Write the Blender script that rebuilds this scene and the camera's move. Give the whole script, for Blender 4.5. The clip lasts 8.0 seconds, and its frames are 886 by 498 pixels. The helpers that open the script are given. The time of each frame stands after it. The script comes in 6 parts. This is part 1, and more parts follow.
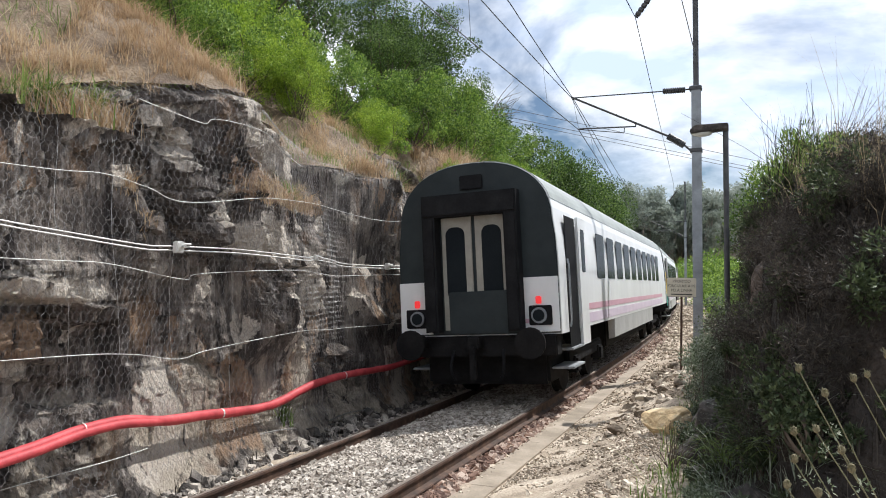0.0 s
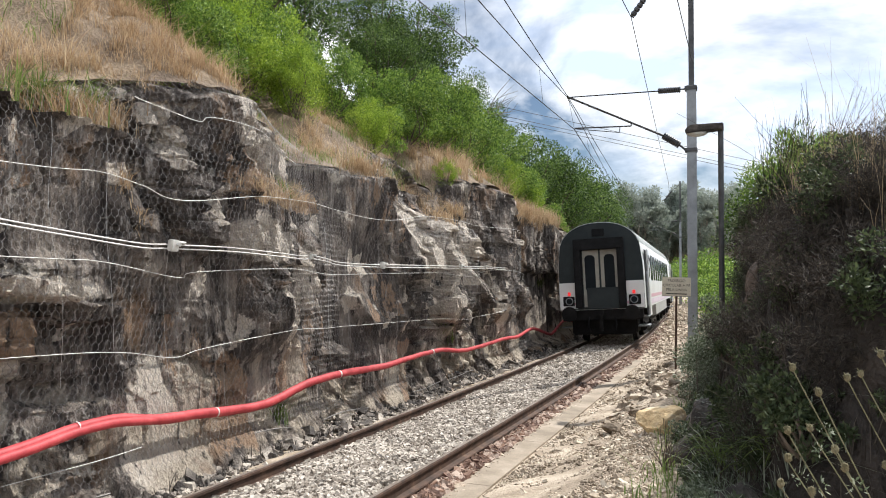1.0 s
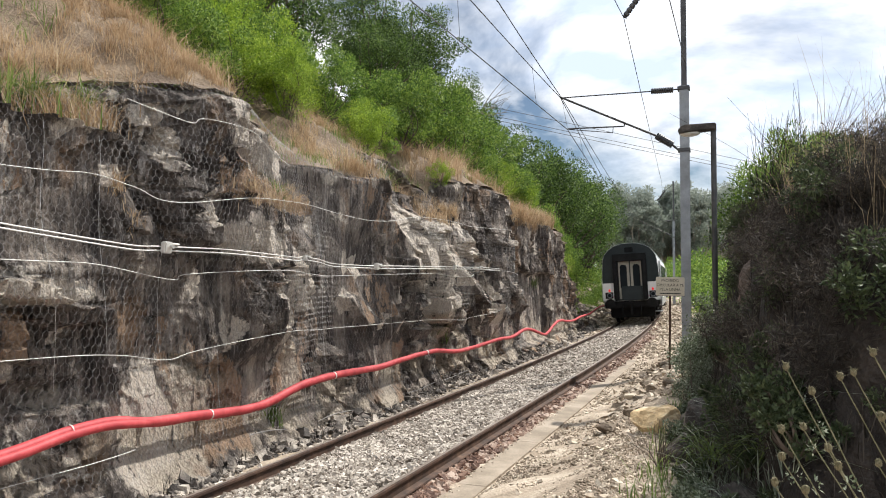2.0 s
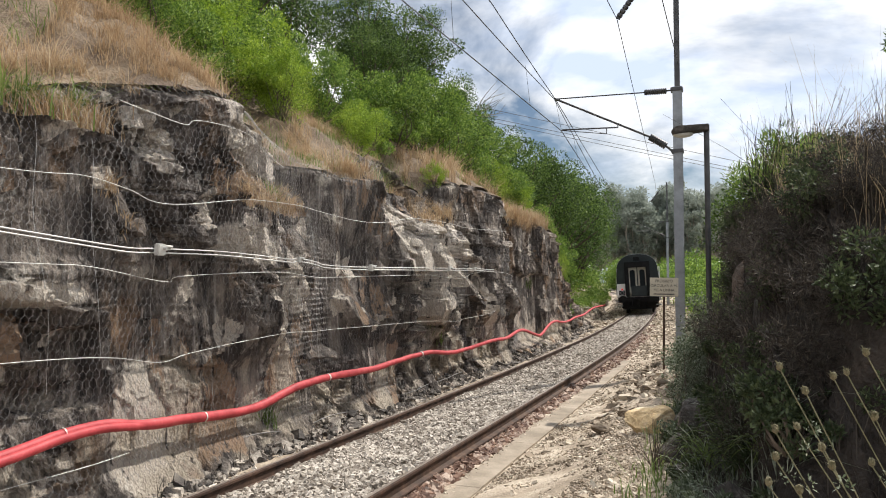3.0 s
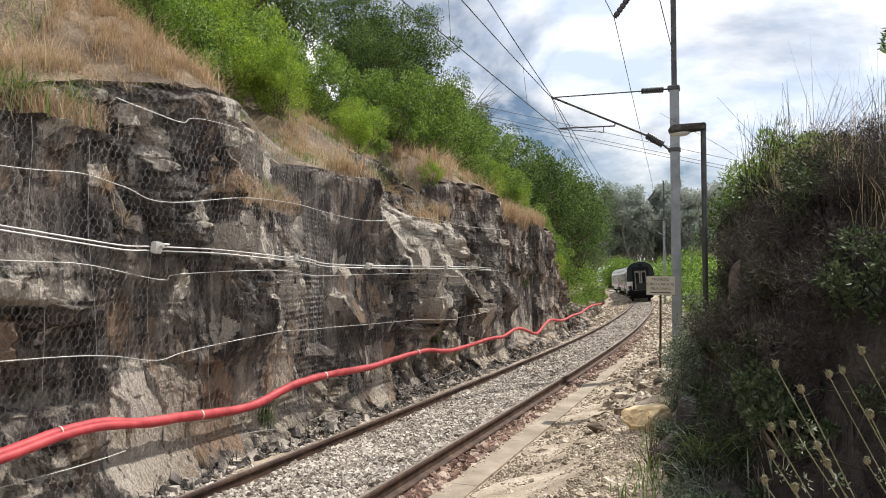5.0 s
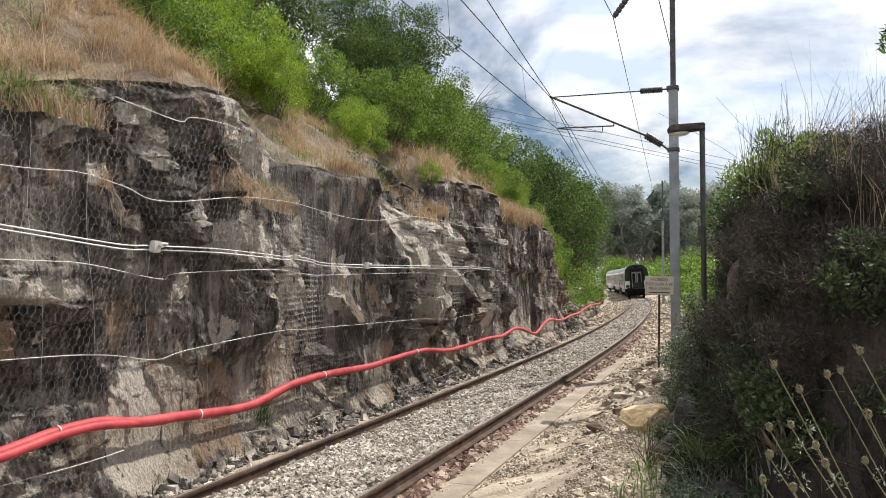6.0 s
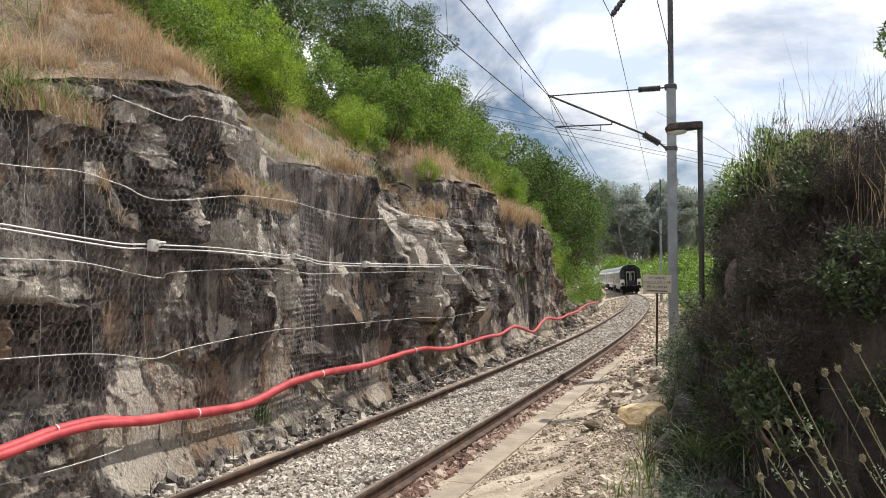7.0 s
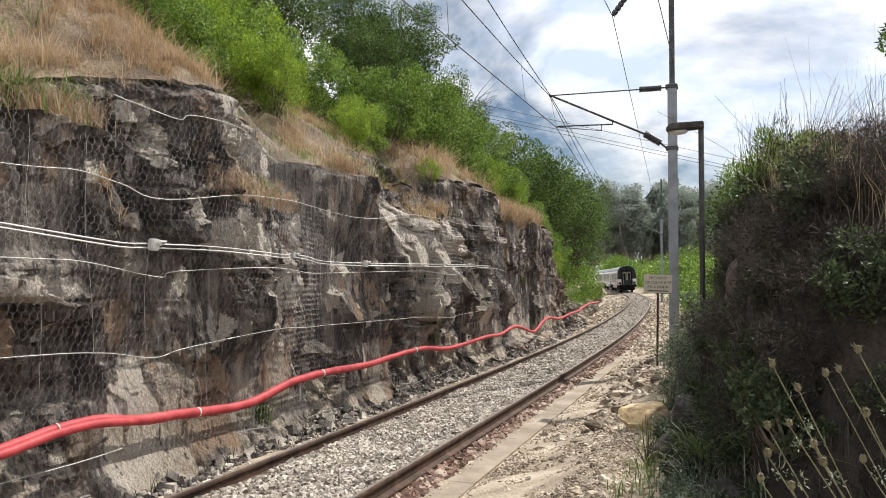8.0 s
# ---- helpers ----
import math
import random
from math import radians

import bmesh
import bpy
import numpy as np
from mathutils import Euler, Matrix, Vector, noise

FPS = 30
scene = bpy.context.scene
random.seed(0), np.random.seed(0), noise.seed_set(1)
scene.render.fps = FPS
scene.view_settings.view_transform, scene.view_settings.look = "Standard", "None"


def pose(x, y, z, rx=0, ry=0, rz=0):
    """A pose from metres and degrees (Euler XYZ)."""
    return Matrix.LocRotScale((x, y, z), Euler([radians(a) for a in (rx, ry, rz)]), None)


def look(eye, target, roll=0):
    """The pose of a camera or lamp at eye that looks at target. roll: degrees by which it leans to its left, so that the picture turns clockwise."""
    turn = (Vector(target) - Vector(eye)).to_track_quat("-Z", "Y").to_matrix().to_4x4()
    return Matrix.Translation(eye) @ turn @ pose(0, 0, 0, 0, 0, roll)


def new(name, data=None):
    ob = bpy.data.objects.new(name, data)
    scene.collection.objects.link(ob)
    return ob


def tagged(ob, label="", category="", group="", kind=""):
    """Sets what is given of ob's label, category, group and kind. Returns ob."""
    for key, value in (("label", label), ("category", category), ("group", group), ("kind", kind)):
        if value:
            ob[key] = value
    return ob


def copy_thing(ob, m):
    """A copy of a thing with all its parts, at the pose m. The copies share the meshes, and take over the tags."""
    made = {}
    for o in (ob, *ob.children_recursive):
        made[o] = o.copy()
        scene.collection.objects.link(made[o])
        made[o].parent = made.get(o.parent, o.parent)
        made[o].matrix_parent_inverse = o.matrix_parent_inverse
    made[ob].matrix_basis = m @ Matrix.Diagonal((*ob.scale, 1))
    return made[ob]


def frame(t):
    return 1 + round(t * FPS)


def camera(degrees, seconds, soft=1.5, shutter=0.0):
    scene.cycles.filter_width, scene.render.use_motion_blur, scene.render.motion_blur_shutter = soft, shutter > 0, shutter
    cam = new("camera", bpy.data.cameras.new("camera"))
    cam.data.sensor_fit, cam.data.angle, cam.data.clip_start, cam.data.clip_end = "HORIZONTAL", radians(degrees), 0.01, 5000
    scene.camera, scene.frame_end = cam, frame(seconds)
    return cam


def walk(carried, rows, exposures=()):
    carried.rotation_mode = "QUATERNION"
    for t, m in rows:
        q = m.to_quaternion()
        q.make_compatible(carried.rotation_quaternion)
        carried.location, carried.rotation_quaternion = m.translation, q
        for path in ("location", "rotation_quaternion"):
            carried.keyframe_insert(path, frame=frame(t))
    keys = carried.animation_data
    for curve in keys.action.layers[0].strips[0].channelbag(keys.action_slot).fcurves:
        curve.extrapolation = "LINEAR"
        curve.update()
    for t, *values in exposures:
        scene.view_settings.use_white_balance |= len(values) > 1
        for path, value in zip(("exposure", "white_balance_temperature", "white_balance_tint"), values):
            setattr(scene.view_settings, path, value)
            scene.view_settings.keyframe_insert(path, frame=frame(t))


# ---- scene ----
EYE = Vector((0.0, 0.0, 1.97))


def aim(yaw, pitch, roll):
    """Pose of the hand-held camera: yaw to the left of +y, pitch up, roll, in degrees."""
    m = Matrix.Rotation(radians(yaw), 4, "Z") @ Matrix.Rotation(radians(90 + pitch), 4, "X") @ Matrix.Rotation(radians(roll), 4, "Z")
    return Matrix.Translation(EYE) @ m


cam = camera(62.07, 8.0, soft=1.0)
walk(cam, [
    (0.0, aim(22.290, 2.537, 0.36)), (0.5, aim(22.162, 2.500, 0.52)), (1.0, aim(21.931, 2.459, 0.48)),
    (1.5, aim(21.692, 2.467, 0.34)), (3.0, aim(21.024, 2.626, 0.04)), (3.5, aim(20.833, 2.608, 0.00)),
    (4.0, aim(20.776, 2.475, 0.00)), (4.5, aim(20.809, 2.494, 0.08)), (6.0, aim(20.696, 2.463, 0.18)),
    (6.5, aim(20.601, 2.397, 0.19)), (7.0, aim(20.545, 2.355, 0.14)), (7.5, aim(20.585, 2.296, 0.12)),
    (8.0, aim(20.600, 2.324, 0.23))],
    exposures=[(0.0, 0.20, 6050, 10), (0.5, 0.28, 6150, 10), (1.5, 0.30, 6300, 10), (3.0, 0.11, 6450, 10), (8.0, 0.12, 6450, 10)])

# ---- light ----
SUN_AZ, SUN_EL = 32.0, 56.5   # degrees to the right of +y, above the horizon
world = bpy.data.worlds.new("world")
scene.world = world
world.use_nodes = True
wn, wl = world.node_tree.nodes, world.node_tree.links
sky = wn.new("ShaderNodeTexSky")
sky.sky_type, sky.sun_disc = "NISHITA", False
sky.sun_elevation, sky.sun_rotation = radians(SUN_EL), radians(SUN_AZ)
sky.air_density, sky.dust_density = 1.0, 0.3
wco = wn.new("ShaderNodeTexCoord")
wmap = wn.new("ShaderNodeMapping")
wmap.inputs["Scale"].default_value = (1.0, 1.0, 2.3)
wmap.inputs["Location"].default_value = (0.48, 0.1, 0.28)
cloud = wn.new("ShaderNodeTexNoise")
cloud.inputs["Scale"].default_value, cloud.inputs["Detail"].default_value = 2.6, 7.0
cloud.inputs["Roughness"].default_value, cloud.inputs["Distortion"].default_value = 0.55, 0.35
cover = wn.new("ShaderNodeValToRGB")
cover.color_ramp.elements[0].position, cover.color_ramp.elements[1].position = 0.365, 0.525
mixsky = wn.new("ShaderNodeMix")
mixsky.data_type = "RGBA"
back = wn["Background"]
back.inputs["Strength"].default_value = 0.062
wl.new(wco.outputs["Generated"], wmap.inputs["Vector"])
wl.new(wmap.outputs["Vector"], cloud.inputs["Vector"])
wl.new(cloud.outputs["Fac"], cover.inputs["Fac"])
wl.new(cover.outputs["Color"], mixsky.inputs["Factor"])
wl.new(sky.outputs["Color"], mixsky.inputs["A"])
# thin and thick parts of the cloud
puff = wn.new("ShaderNodeTexNoise")
puff.inputs["Scale"].default_value, puff.inputs["Detail"].default_value = 4.5, 6.0
wl.new(wmap.outputs["Vector"], puff.inputs["Vector"])
tone = wn.new("ShaderNodeValToRGB")
tone.color_ramp.elements[0].position, tone.color_ramp.elements[0].color = 0.38, (0.60, 0.69, 0.85, 1)
tone.color_ramp.elements[1].position, tone.color_ramp.elements[1].color = 0.53, (1, 1, 1, 1)
wl.new(puff.outputs["Fac"], tone.inputs["Fac"])
bright = wn.new("ShaderNodeVectorMath")
bright.operation = "SCALE"
bright.inputs["Scale"].default_value = 19.0
wl.new(tone.outputs["Color"], bright.inputs[0])
wl.new(bright.outputs["Vector"], mixsky.inputs["B"])
wl.new(mixsky.outputs["Result"], back.inputs["Color"])
sun = new("sun", bpy.data.lights.new("sun", "SUN"))
sun.data.energy, sun.data.angle, sun.data.color = 5.4, radians(0.6), (1.0, 0.95, 0.87)
sun_way = Vector((math.sin(radians(SUN_AZ)) * math.cos(radians(SUN_EL)), math.cos(radians(SUN_AZ)) * math.cos(radians(SUN_EL)), math.sin(radians(SUN_EL))))
sun.matrix_world = look(sun_way * 200, (0, 0, 0))


# ---- the line of the track ----
RNG = np.random.default_rng(7)
STEP = 0.25
SG = np.arange(0, 400, STEP)
_k = np.interp(SG, [0, 25, 50, 75, 100, 150, 400], [-0.0006, 0.0026, 0.0008, 0.0025, 0.0012, 0.0012, 0.0012])
_th = np.concatenate([[0], np.cumsum((_k[1:] + _k[:-1]) / 2 * STEP)])
_mid = (_th[1:] + _th[:-1]) / 2
TRACK_X = -3.933 - np.concatenate([[0], np.cumsum(np.sin(_mid) * STEP)])
TRACK_Y = np.concatenate([[0], np.cumsum(np.cos(_mid) * STEP)])
_g = np.interp(SG, [0, 25, 70, 150], [-0.0017, -0.0017, 0.0021, 0.0024])
TRACK_Z = np.concatenate([[0], np.cumsum((_g[1:] + _g[:-1]) / 2 * STEP)])
CANT = 0.0556


def line(s):
    """Track centre at s metres: x, y, z and heading (to the left of +y); straight on behind 0."""
    s = np.asarray(s, float)
    c = np.clip(s, 0, 399)
    return (np.interp(c, SG, TRACK_X), np.interp(c, SG, TRACK_Y) + np.minimum(s, 0), np.interp(c, SG, TRACK_Z), np.interp(c, SG, _th))


def place(s, u, z):
    """World points from track coordinates: s along, u to the right, z above rail level."""
    x, y, zz, th = line(s)
    return np.stack(np.broadcast_arrays(x + u * np.cos(th), y + u * np.sin(th), zz + z), -1)


def canted(s, u, v):
    return place(s, u * math.cos(CANT) - v * math.sin(CANT), u * math.sin(CANT) + v * math.cos(CANT))


def su(x, y):
    """Track coordinates of world points, near enough on this gentle curve."""
    s = np.interp(y, TRACK_Y, SG) + np.minimum(y, 0)
    cx, cy, cz, th = line(s)
    return s, (x - cx) * np.cos(th) + (y - cy) * np.sin(th)


# ---- noise ----
def hash2(i, j, seed):
    h = (i.astype(np.int64) * 374761393 + j.astype(np.int64) * 668265263 + seed * 974634777) & 0xFFFFFFFF
    h = ((h ^ (h >> 13)) * 1274126177) & 0xFFFFFFFF
    h = (h ^ (h >> 16)) & 0xFFFFFFFF
    return h / 4294967295.0


def vnoise(x, y, seed=0):
    i, j = np.floor(x), np.floor(y)
    fx, fy = x - i, y - j
    fx, fy = fx * fx * (3 - 2 * fx), fy * fy * (3 - 2 * fy)
    a, b = hash2(i, j, seed), hash2(i + 1, j, seed)
    c, d = hash2(i, j + 1, seed), hash2(i + 1, j + 1, seed)
    return (a + (b - a) * fx) * (1 - fy) + (c + (d - c) * fx) * fy - 0.5


def fbm(x, y, seed=0, octaves=4):
    return sum(vnoise(x * 2 ** o, y * 2 ** o, seed + o) / 2 ** o for o in range(octaves))


def blocks(x, y, w, h, seed):
    """Cracked blocks: a height for each cell with a tilt of its own, and the distance to the nearest crack."""
    gx, gy = x / w, y / h
    i0, j0 = np.floor(gx), np.floor(gy)
    best = np.full(x.shape, 9.0)
    second = np.full(x.shape, 9.0)
    val = np.zeros(x.shape)
    for di in (-1, 0, 1):
        for dj in (-1, 0, 1):
            i, j = i0 + di, j0 + dj
            dx = gx - (i + 0.1 + 0.8 * hash2(i, j, seed))
            dy = gy - (j + 0.1 + 0.8 * hash2(i, j, seed + 1))
            d = np.maximum(np.abs(dx + 0.25 * dy), np.abs(dy - 0.2 * dx)) * 0.6 + 0.4 * np.hypot(dx, dy)
            v = hash2(i, j, seed + 2) - 0.5 + dx * (hash2(i, j, seed + 3) - 0.5) * 1.6 + dy * (hash2(i, j, seed + 4) - 0.62) * 1.5
            near = d < best
            second = np.where(near, best, np.minimum(second, d))
            val = np.where(near, v, val)
            best = np.where(near, d, best)
    return val, second - best


# ---- meshes ----
def fast_mesh(name, verts, faces, smooth=False):
    """A mesh from arrays; all faces have the same number of corners."""
    verts, faces = np.asarray(verts, np.float32).reshape(-1, 3), np.asarray(faces, np.int32)
    n, k = faces.shape
    me = bpy.data.meshes.new(name)
    me.vertices.add(len(verts))
    me.vertices.foreach_set("co", verts.ravel())
    me.loops.add(n * k)
    me.loops.foreach_set("vertex_index", faces.ravel())
    me.polygons.add(n)
    me.polygons.foreach_set("loop_start", np.arange(0, n * k, k, dtype=np.int32))
    me.polygons.foreach_set("use_smooth", np.full(n, smooth))
    me.update(calc_edges=True)
    return me


def mesh_ob(name, verts, faces, material, parent=None, smooth=False, label=""):
    me = fast_mesh(name, verts, faces, smooth)
    me.materials.append(material)
    ob = new(name, me)
    ob.parent = parent
    return tagged(ob, label)


def part(name, bm, material, parent=None, label="", smooth=False):
    me = bpy.data.meshes.new(name)
    bm.normal_update()
    bm.to_mesh(me)
    bm.free()
    for f in me.polygons:
        f.use_smooth = smooth
    me.materials.append(material)
    ob = new(name, me)
    ob.parent = parent
    return tagged(ob, label)


def grid_faces(nu, nv):
    a = np.arange(nu * nv).reshape(nu, nv)
    return np.stack([a[:-1, :-1], a[1:, :-1], a[1:, 1:], a[:-1, 1:]], -1).reshape(-1, 4)


def box(bm, x0, x1, y0, y1, z0, z1, bevel=0.0):
    made = bmesh.ops.create_cube(bm, size=1.0, matrix=Matrix.Translation(((x0 + x1) / 2, (y0 + y1) / 2, (z0 + z1) / 2)) @ Matrix.Diagonal((x1 - x0, y1 - y0, z1 - z0, 1)))
    if bevel:
        edges = list({e for v in made["verts"] for e in v.link_edges})
        bmesh.ops.bevel(bm, geom=edges, offset=bevel, segments=2, affect="EDGES")
    return bm


def boxed(*args, **kw):
    return box(bmesh.new(), *args, **kw)


def tube(points, radius, sides=6):
    """Vertices and quads of a tube along points; radius may be a list."""
    pts = np.asarray(points, float)
    n = len(pts)
    rad = np.broadcast_to(np.asarray(radius, float), n)
    tan = np.gradient(pts, axis=0)
    tan /= np.linalg.norm(tan, axis=1, keepdims=True) + 1e-12
    ref = np.where(np.abs(tan[:, 2:3]) > 0.9, np.array([[1.0, 0, 0]]), np.array([[0, 0, 1.0]]))
    a = np.cross(tan, ref)
    a /= np.linalg.norm(a, axis=1, keepdims=True)
    b = np.cross(tan, a)
    ang = np.arange(sides) / sides * 2 * math.pi
    v = pts[:, None] + rad[:, None, None] * (a[:, None] * np.cos(ang)[None, :, None] + b[:, None] * np.sin(ang)[None, :, None])
    idx = np.arange(n * sides).reshape(n, sides)
    nxt = np.roll(idx, -1, 1)
    f = np.stack([idx[:-1], idx[1:], nxt[1:], nxt[:-1]], -1).reshape(-1, 4)
    return v.reshape(-1, 3), f


def joined(pieces):
    """Several (verts, faces) as one."""
    vs, fs, n = [], [], 0
    for v, f in pieces:
        vs.append(v)
        fs.append(np.asarray(f) + n)
        n += len(v)
    return np.vstack(vs), np.vstack(fs)


def spline(points, n):
    """Smooth curve through points (Catmull-Rom), n steps a stretch."""
    p = np.asarray(points, float)
    p = np.vstack([2 * p[0] - p[1], p, 2 * p[-1] - p[-2]])
    t = np.linspace(0, 1, n, endpoint=False)[:, None]
    out = []
    for i in range(1, len(p) - 2):
        a, b, c, d = p[i - 1:i + 3]
        out.append(0.5 * (2 * b + (c - a) * t + (2 * a - 5 * b + 4 * c - d) * t ** 2 + (3 * b - a - 3 * c + d) * t ** 3))
    return np.vstack(out + [p[-2:-1]])


# ---- materials ----
def nodes_of(name):
    m = bpy.data.materials.new(name)
    m.use_nodes = True
    return m, m.node_tree.nodes, m.node_tree.links, m.node_tree.nodes["Principled BSDF"]


def ramp(nodes, stops):
    r = nodes.new("ShaderNodeValToRGB")
    e = r.color_ramp.elements
    while len(e) < len(stops):
        e.new(0.5)
    for el, (pos, col) in zip(e, stops):
        el.position, el.color = pos, (*col, 1)
    return r


def surface(name, stops, scale=3.0, stretch=(1, 1, 1), rough=0.8, metal=0.0, fine=40.0, grain=0.25, bump=0.3, depth=0.02, island=0.0, spec=0.4, detail=6.0):
    """Noise through a colour ramp, a finer grain over it, a bump of both, and a shift from piece to piece."""
    m, n, l, p = nodes_of(name)
    co = n.new("ShaderNodeTexCoord")
    mp = n.new("ShaderNodeMapping")
    mp.inputs["Scale"].default_value = stretch
    l.new(co.outputs["Object"], mp.inputs["Vector"])
    big, small = n.new("ShaderNodeTexNoise"), n.new("ShaderNodeTexNoise")
    big.inputs["Scale"].default_value, big.inputs["Detail"].default_value, big.inputs["Roughness"].default_value = scale, detail, 0.6
    small.inputs["Scale"].default_value, small.inputs["Detail"].default_value = fine, 4.0
    l.new(mp.outputs["Vector"], big.inputs["Vector"])
    l.new(mp.outputs["Vector"], small.inputs["Vector"])
    fac = big.outputs["Fac"]
    if island:
        geo = n.new("ShaderNodeNewGeometry")
        add = n.new("ShaderNodeMath")
        add.operation = "MULTIPLY_ADD"
        l.new(geo.outputs["Random Per Island"], add.inputs[0])
        add.inputs[1].default_value = island
        sub = n.new("ShaderNodeMath")
        sub.operation = "SUBTRACT"
        l.new(big.outputs["Fac"], sub.inputs[0])
        sub.inputs[1].default_value = island / 2
        l.new(sub.outputs[0], add.inputs[2])
        fac = add.outputs[0]
    r = ramp(n, stops)
    l.new(fac, r.inputs["Fac"])
    hsv = n.new("ShaderNodeMix")
    hsv.data_type, hsv.blend_type = "RGBA", "OVERLAY"
    hsv.inputs["Factor"].default_value = grain
    l.new(r.outputs["Color"], hsv.inputs["A"])
    l.new(small.outputs["Fac"], hsv.inputs["B"])
    l.new(hsv.outputs["Result"], p.inputs["Base Color"])
    p.inputs["Roughness"].default_value, p.inputs["Metallic"].default_value = rough, metal
    p.inputs["Specular IOR Level"].default_value = spec
    if bump:
        h = n.new("ShaderNodeMath")
        h.operation = "ADD"
        l.new(big.outputs["Fac"], h.inputs[0])
        l.new(small.outputs["Fac"], h.inputs[1])
        b = n.new("ShaderNodeBump")
        b.inputs["Strength"].default_value, b.inputs["Distance"].default_value = bump, depth
        l.new(h.outputs[0], b.inputs["Height"])
        l.new(b.outputs["Normal"], p.inputs["Normal"])
    return m


def leafy(name, stops, rough=0.55, through_light=0.35):
    """Leaves: each its own shade, some light through the blade."""
    m, n, l, p = nodes_of(name)
    geo = n.new("ShaderNodeNewGeometry")
    co = n.new("ShaderNodeTexCoord")
    ns = n.new("ShaderNodeTexNoise")
    ns.inputs["Scale"].default_value = 0.9
    l.new(co.outputs["Object"], ns.inputs["Vector"])
    mixf = n.new("ShaderNodeMix")
    mixf.inputs["Factor"].default_value = 0.5
    l.new(geo.outputs["Random Per Island"], mixf.inputs["A"])
    l.new(ns.outputs["Fac"], mixf.inputs["B"])
    r = ramp(n, stops)
    l.new(mixf.outputs["Result"], r.inputs["Fac"])
    l.new(r.outputs["Color"], p.inputs["Base Color"])
    p.inputs["Roughness"].default_value = rough
    p.inputs["Specular IOR Level"].default_value = 0.3
    tr = n.new("ShaderNodeBsdfTranslucent")
    l.new(r.outputs["Color"], tr.inputs["Color"])
    mx = n.new("ShaderNodeMixShader")
    mx.inputs["Fac"].default_value = through_light
    l.new(p.outputs["BSDF"], mx.inputs[1])
    l.new(tr.outputs["BSDF"], mx.inputs[2])
    l.new(mx.outputs["Shader"], n["Material Output"].inputs["Surface"])
    return m


def cliff_material():
    """Dark weathered rock: vertical water streaks, rusty and ochre stains, pale fresh breaks."""
    m, n, l, p = nodes_of("cliff_rock")
    co = n.new("ShaderNodeTexCoord")

    def noise_at(scale, stretch, detail=6.0, rough=0.6, shift=0.0):
        mp = n.new("ShaderNodeMapping")
        mp.inputs["Scale"].default_value = stretch
        mp.inputs["Location"].default_value = (shift, shift * 1.7, shift * 0.6)
        l.new(co.outputs["Object"], mp.inputs["Vector"])
        t = n.new("ShaderNodeTexNoise")
        t.inputs["Scale"].default_value, t.inputs["Detail"].default_value, t.inputs["Roughness"].default_value = scale, detail, rough
        l.new(mp.outputs["Vector"], t.inputs["Vector"])
        return t.outputs["Fac"]

    def mix(a, b, fac):
        x = n.new("ShaderNodeMix")
        x.data_type = "RGBA"
        l.new(fac, x.inputs["Factor"])
        for socket, v in (("A", a), ("B", b)):
            if isinstance(v, tuple):
                x.inputs[socket].default_value = (*v, 1)
            else:
                l.new(v, x.inputs[socket])
        return x.outputs["Result"]

    def level(f, lo, hi):
        r = ramp(n, [(lo, (0, 0, 0)), (hi, (1, 1, 1))])
        l.new(f, r.inputs["Fac"])
        return r.outputs["Color"]

    base = ramp(n, [(0.30, (0.042, 0.035, 0.033)), (0.46, (0.125, 0.105, 0.092)), (0.58, (0.27, 0.228, 0.195)), (0.74, (0.50, 0.44, 0.37))])
    l.new(noise_at(1.6, (1, 1, 0.8)), base.inputs["Fac"])
    streak = level(noise_at(7.0, (1, 1, 0.07), 5.0, 0.65, 3.1), 0.48, 0.64)
    c = mix(base.outputs["Color"], (0.050, 0.043, 0.041), streak)
    pale = level(noise_at(11.0, (1, 1, 0.06), 5.0, 0.65, 8.2), 0.56, 0.72)
    c = mix(c, (0.50, 0.455, 0.41), pale)
    rust = level(noise_at(1.1, (1, 1, 0.6), 5.0, 0.6, 5.3), 0.56, 0.72)
    c = mix(c, (0.36, 0.235, 0.145), rust)
    white = level(noise_at(1.7, (1, 1, 1.0), 6.0, 0.65, 12.7), 0.62, 0.70)
    c = mix(c, (0.70, 0.64, 0.55), white)
    # lighter beds, fresh breaks and one painted sunlit spot, ragged at their edges
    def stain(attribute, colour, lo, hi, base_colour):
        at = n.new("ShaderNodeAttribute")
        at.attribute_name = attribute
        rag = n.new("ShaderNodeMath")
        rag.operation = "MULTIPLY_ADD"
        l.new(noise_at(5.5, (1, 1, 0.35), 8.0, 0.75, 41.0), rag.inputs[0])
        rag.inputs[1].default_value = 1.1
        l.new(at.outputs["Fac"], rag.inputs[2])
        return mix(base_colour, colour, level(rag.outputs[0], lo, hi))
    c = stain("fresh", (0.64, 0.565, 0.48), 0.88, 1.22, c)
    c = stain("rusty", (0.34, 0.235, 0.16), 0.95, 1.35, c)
    # fresh tan breaks low on the face, where rock has fallen away
    sep = n.new("ShaderNodeSeparateXYZ")
    l.new(co.outputs["Object"], sep.inputs["Vector"])
    low = n.new("ShaderNodeMapRange")
    low.inputs["From Min"].default_value, low.inputs["From Max"].default_value = 1.7, 0.3
    low.inputs["To Min"].default_value, low.inputs["To Max"].default_value = -0.10, 0.10
    l.new(sep.outputs["Z"], low.inputs["Value"])
    addl = n.new("ShaderNodeMath")
    l.new(low.outputs["Result"], addl.inputs[0])
    l.new(noise_at(1.3, (1, 1, 0.5), 6.0, 0.62, 21.4), addl.inputs[1])
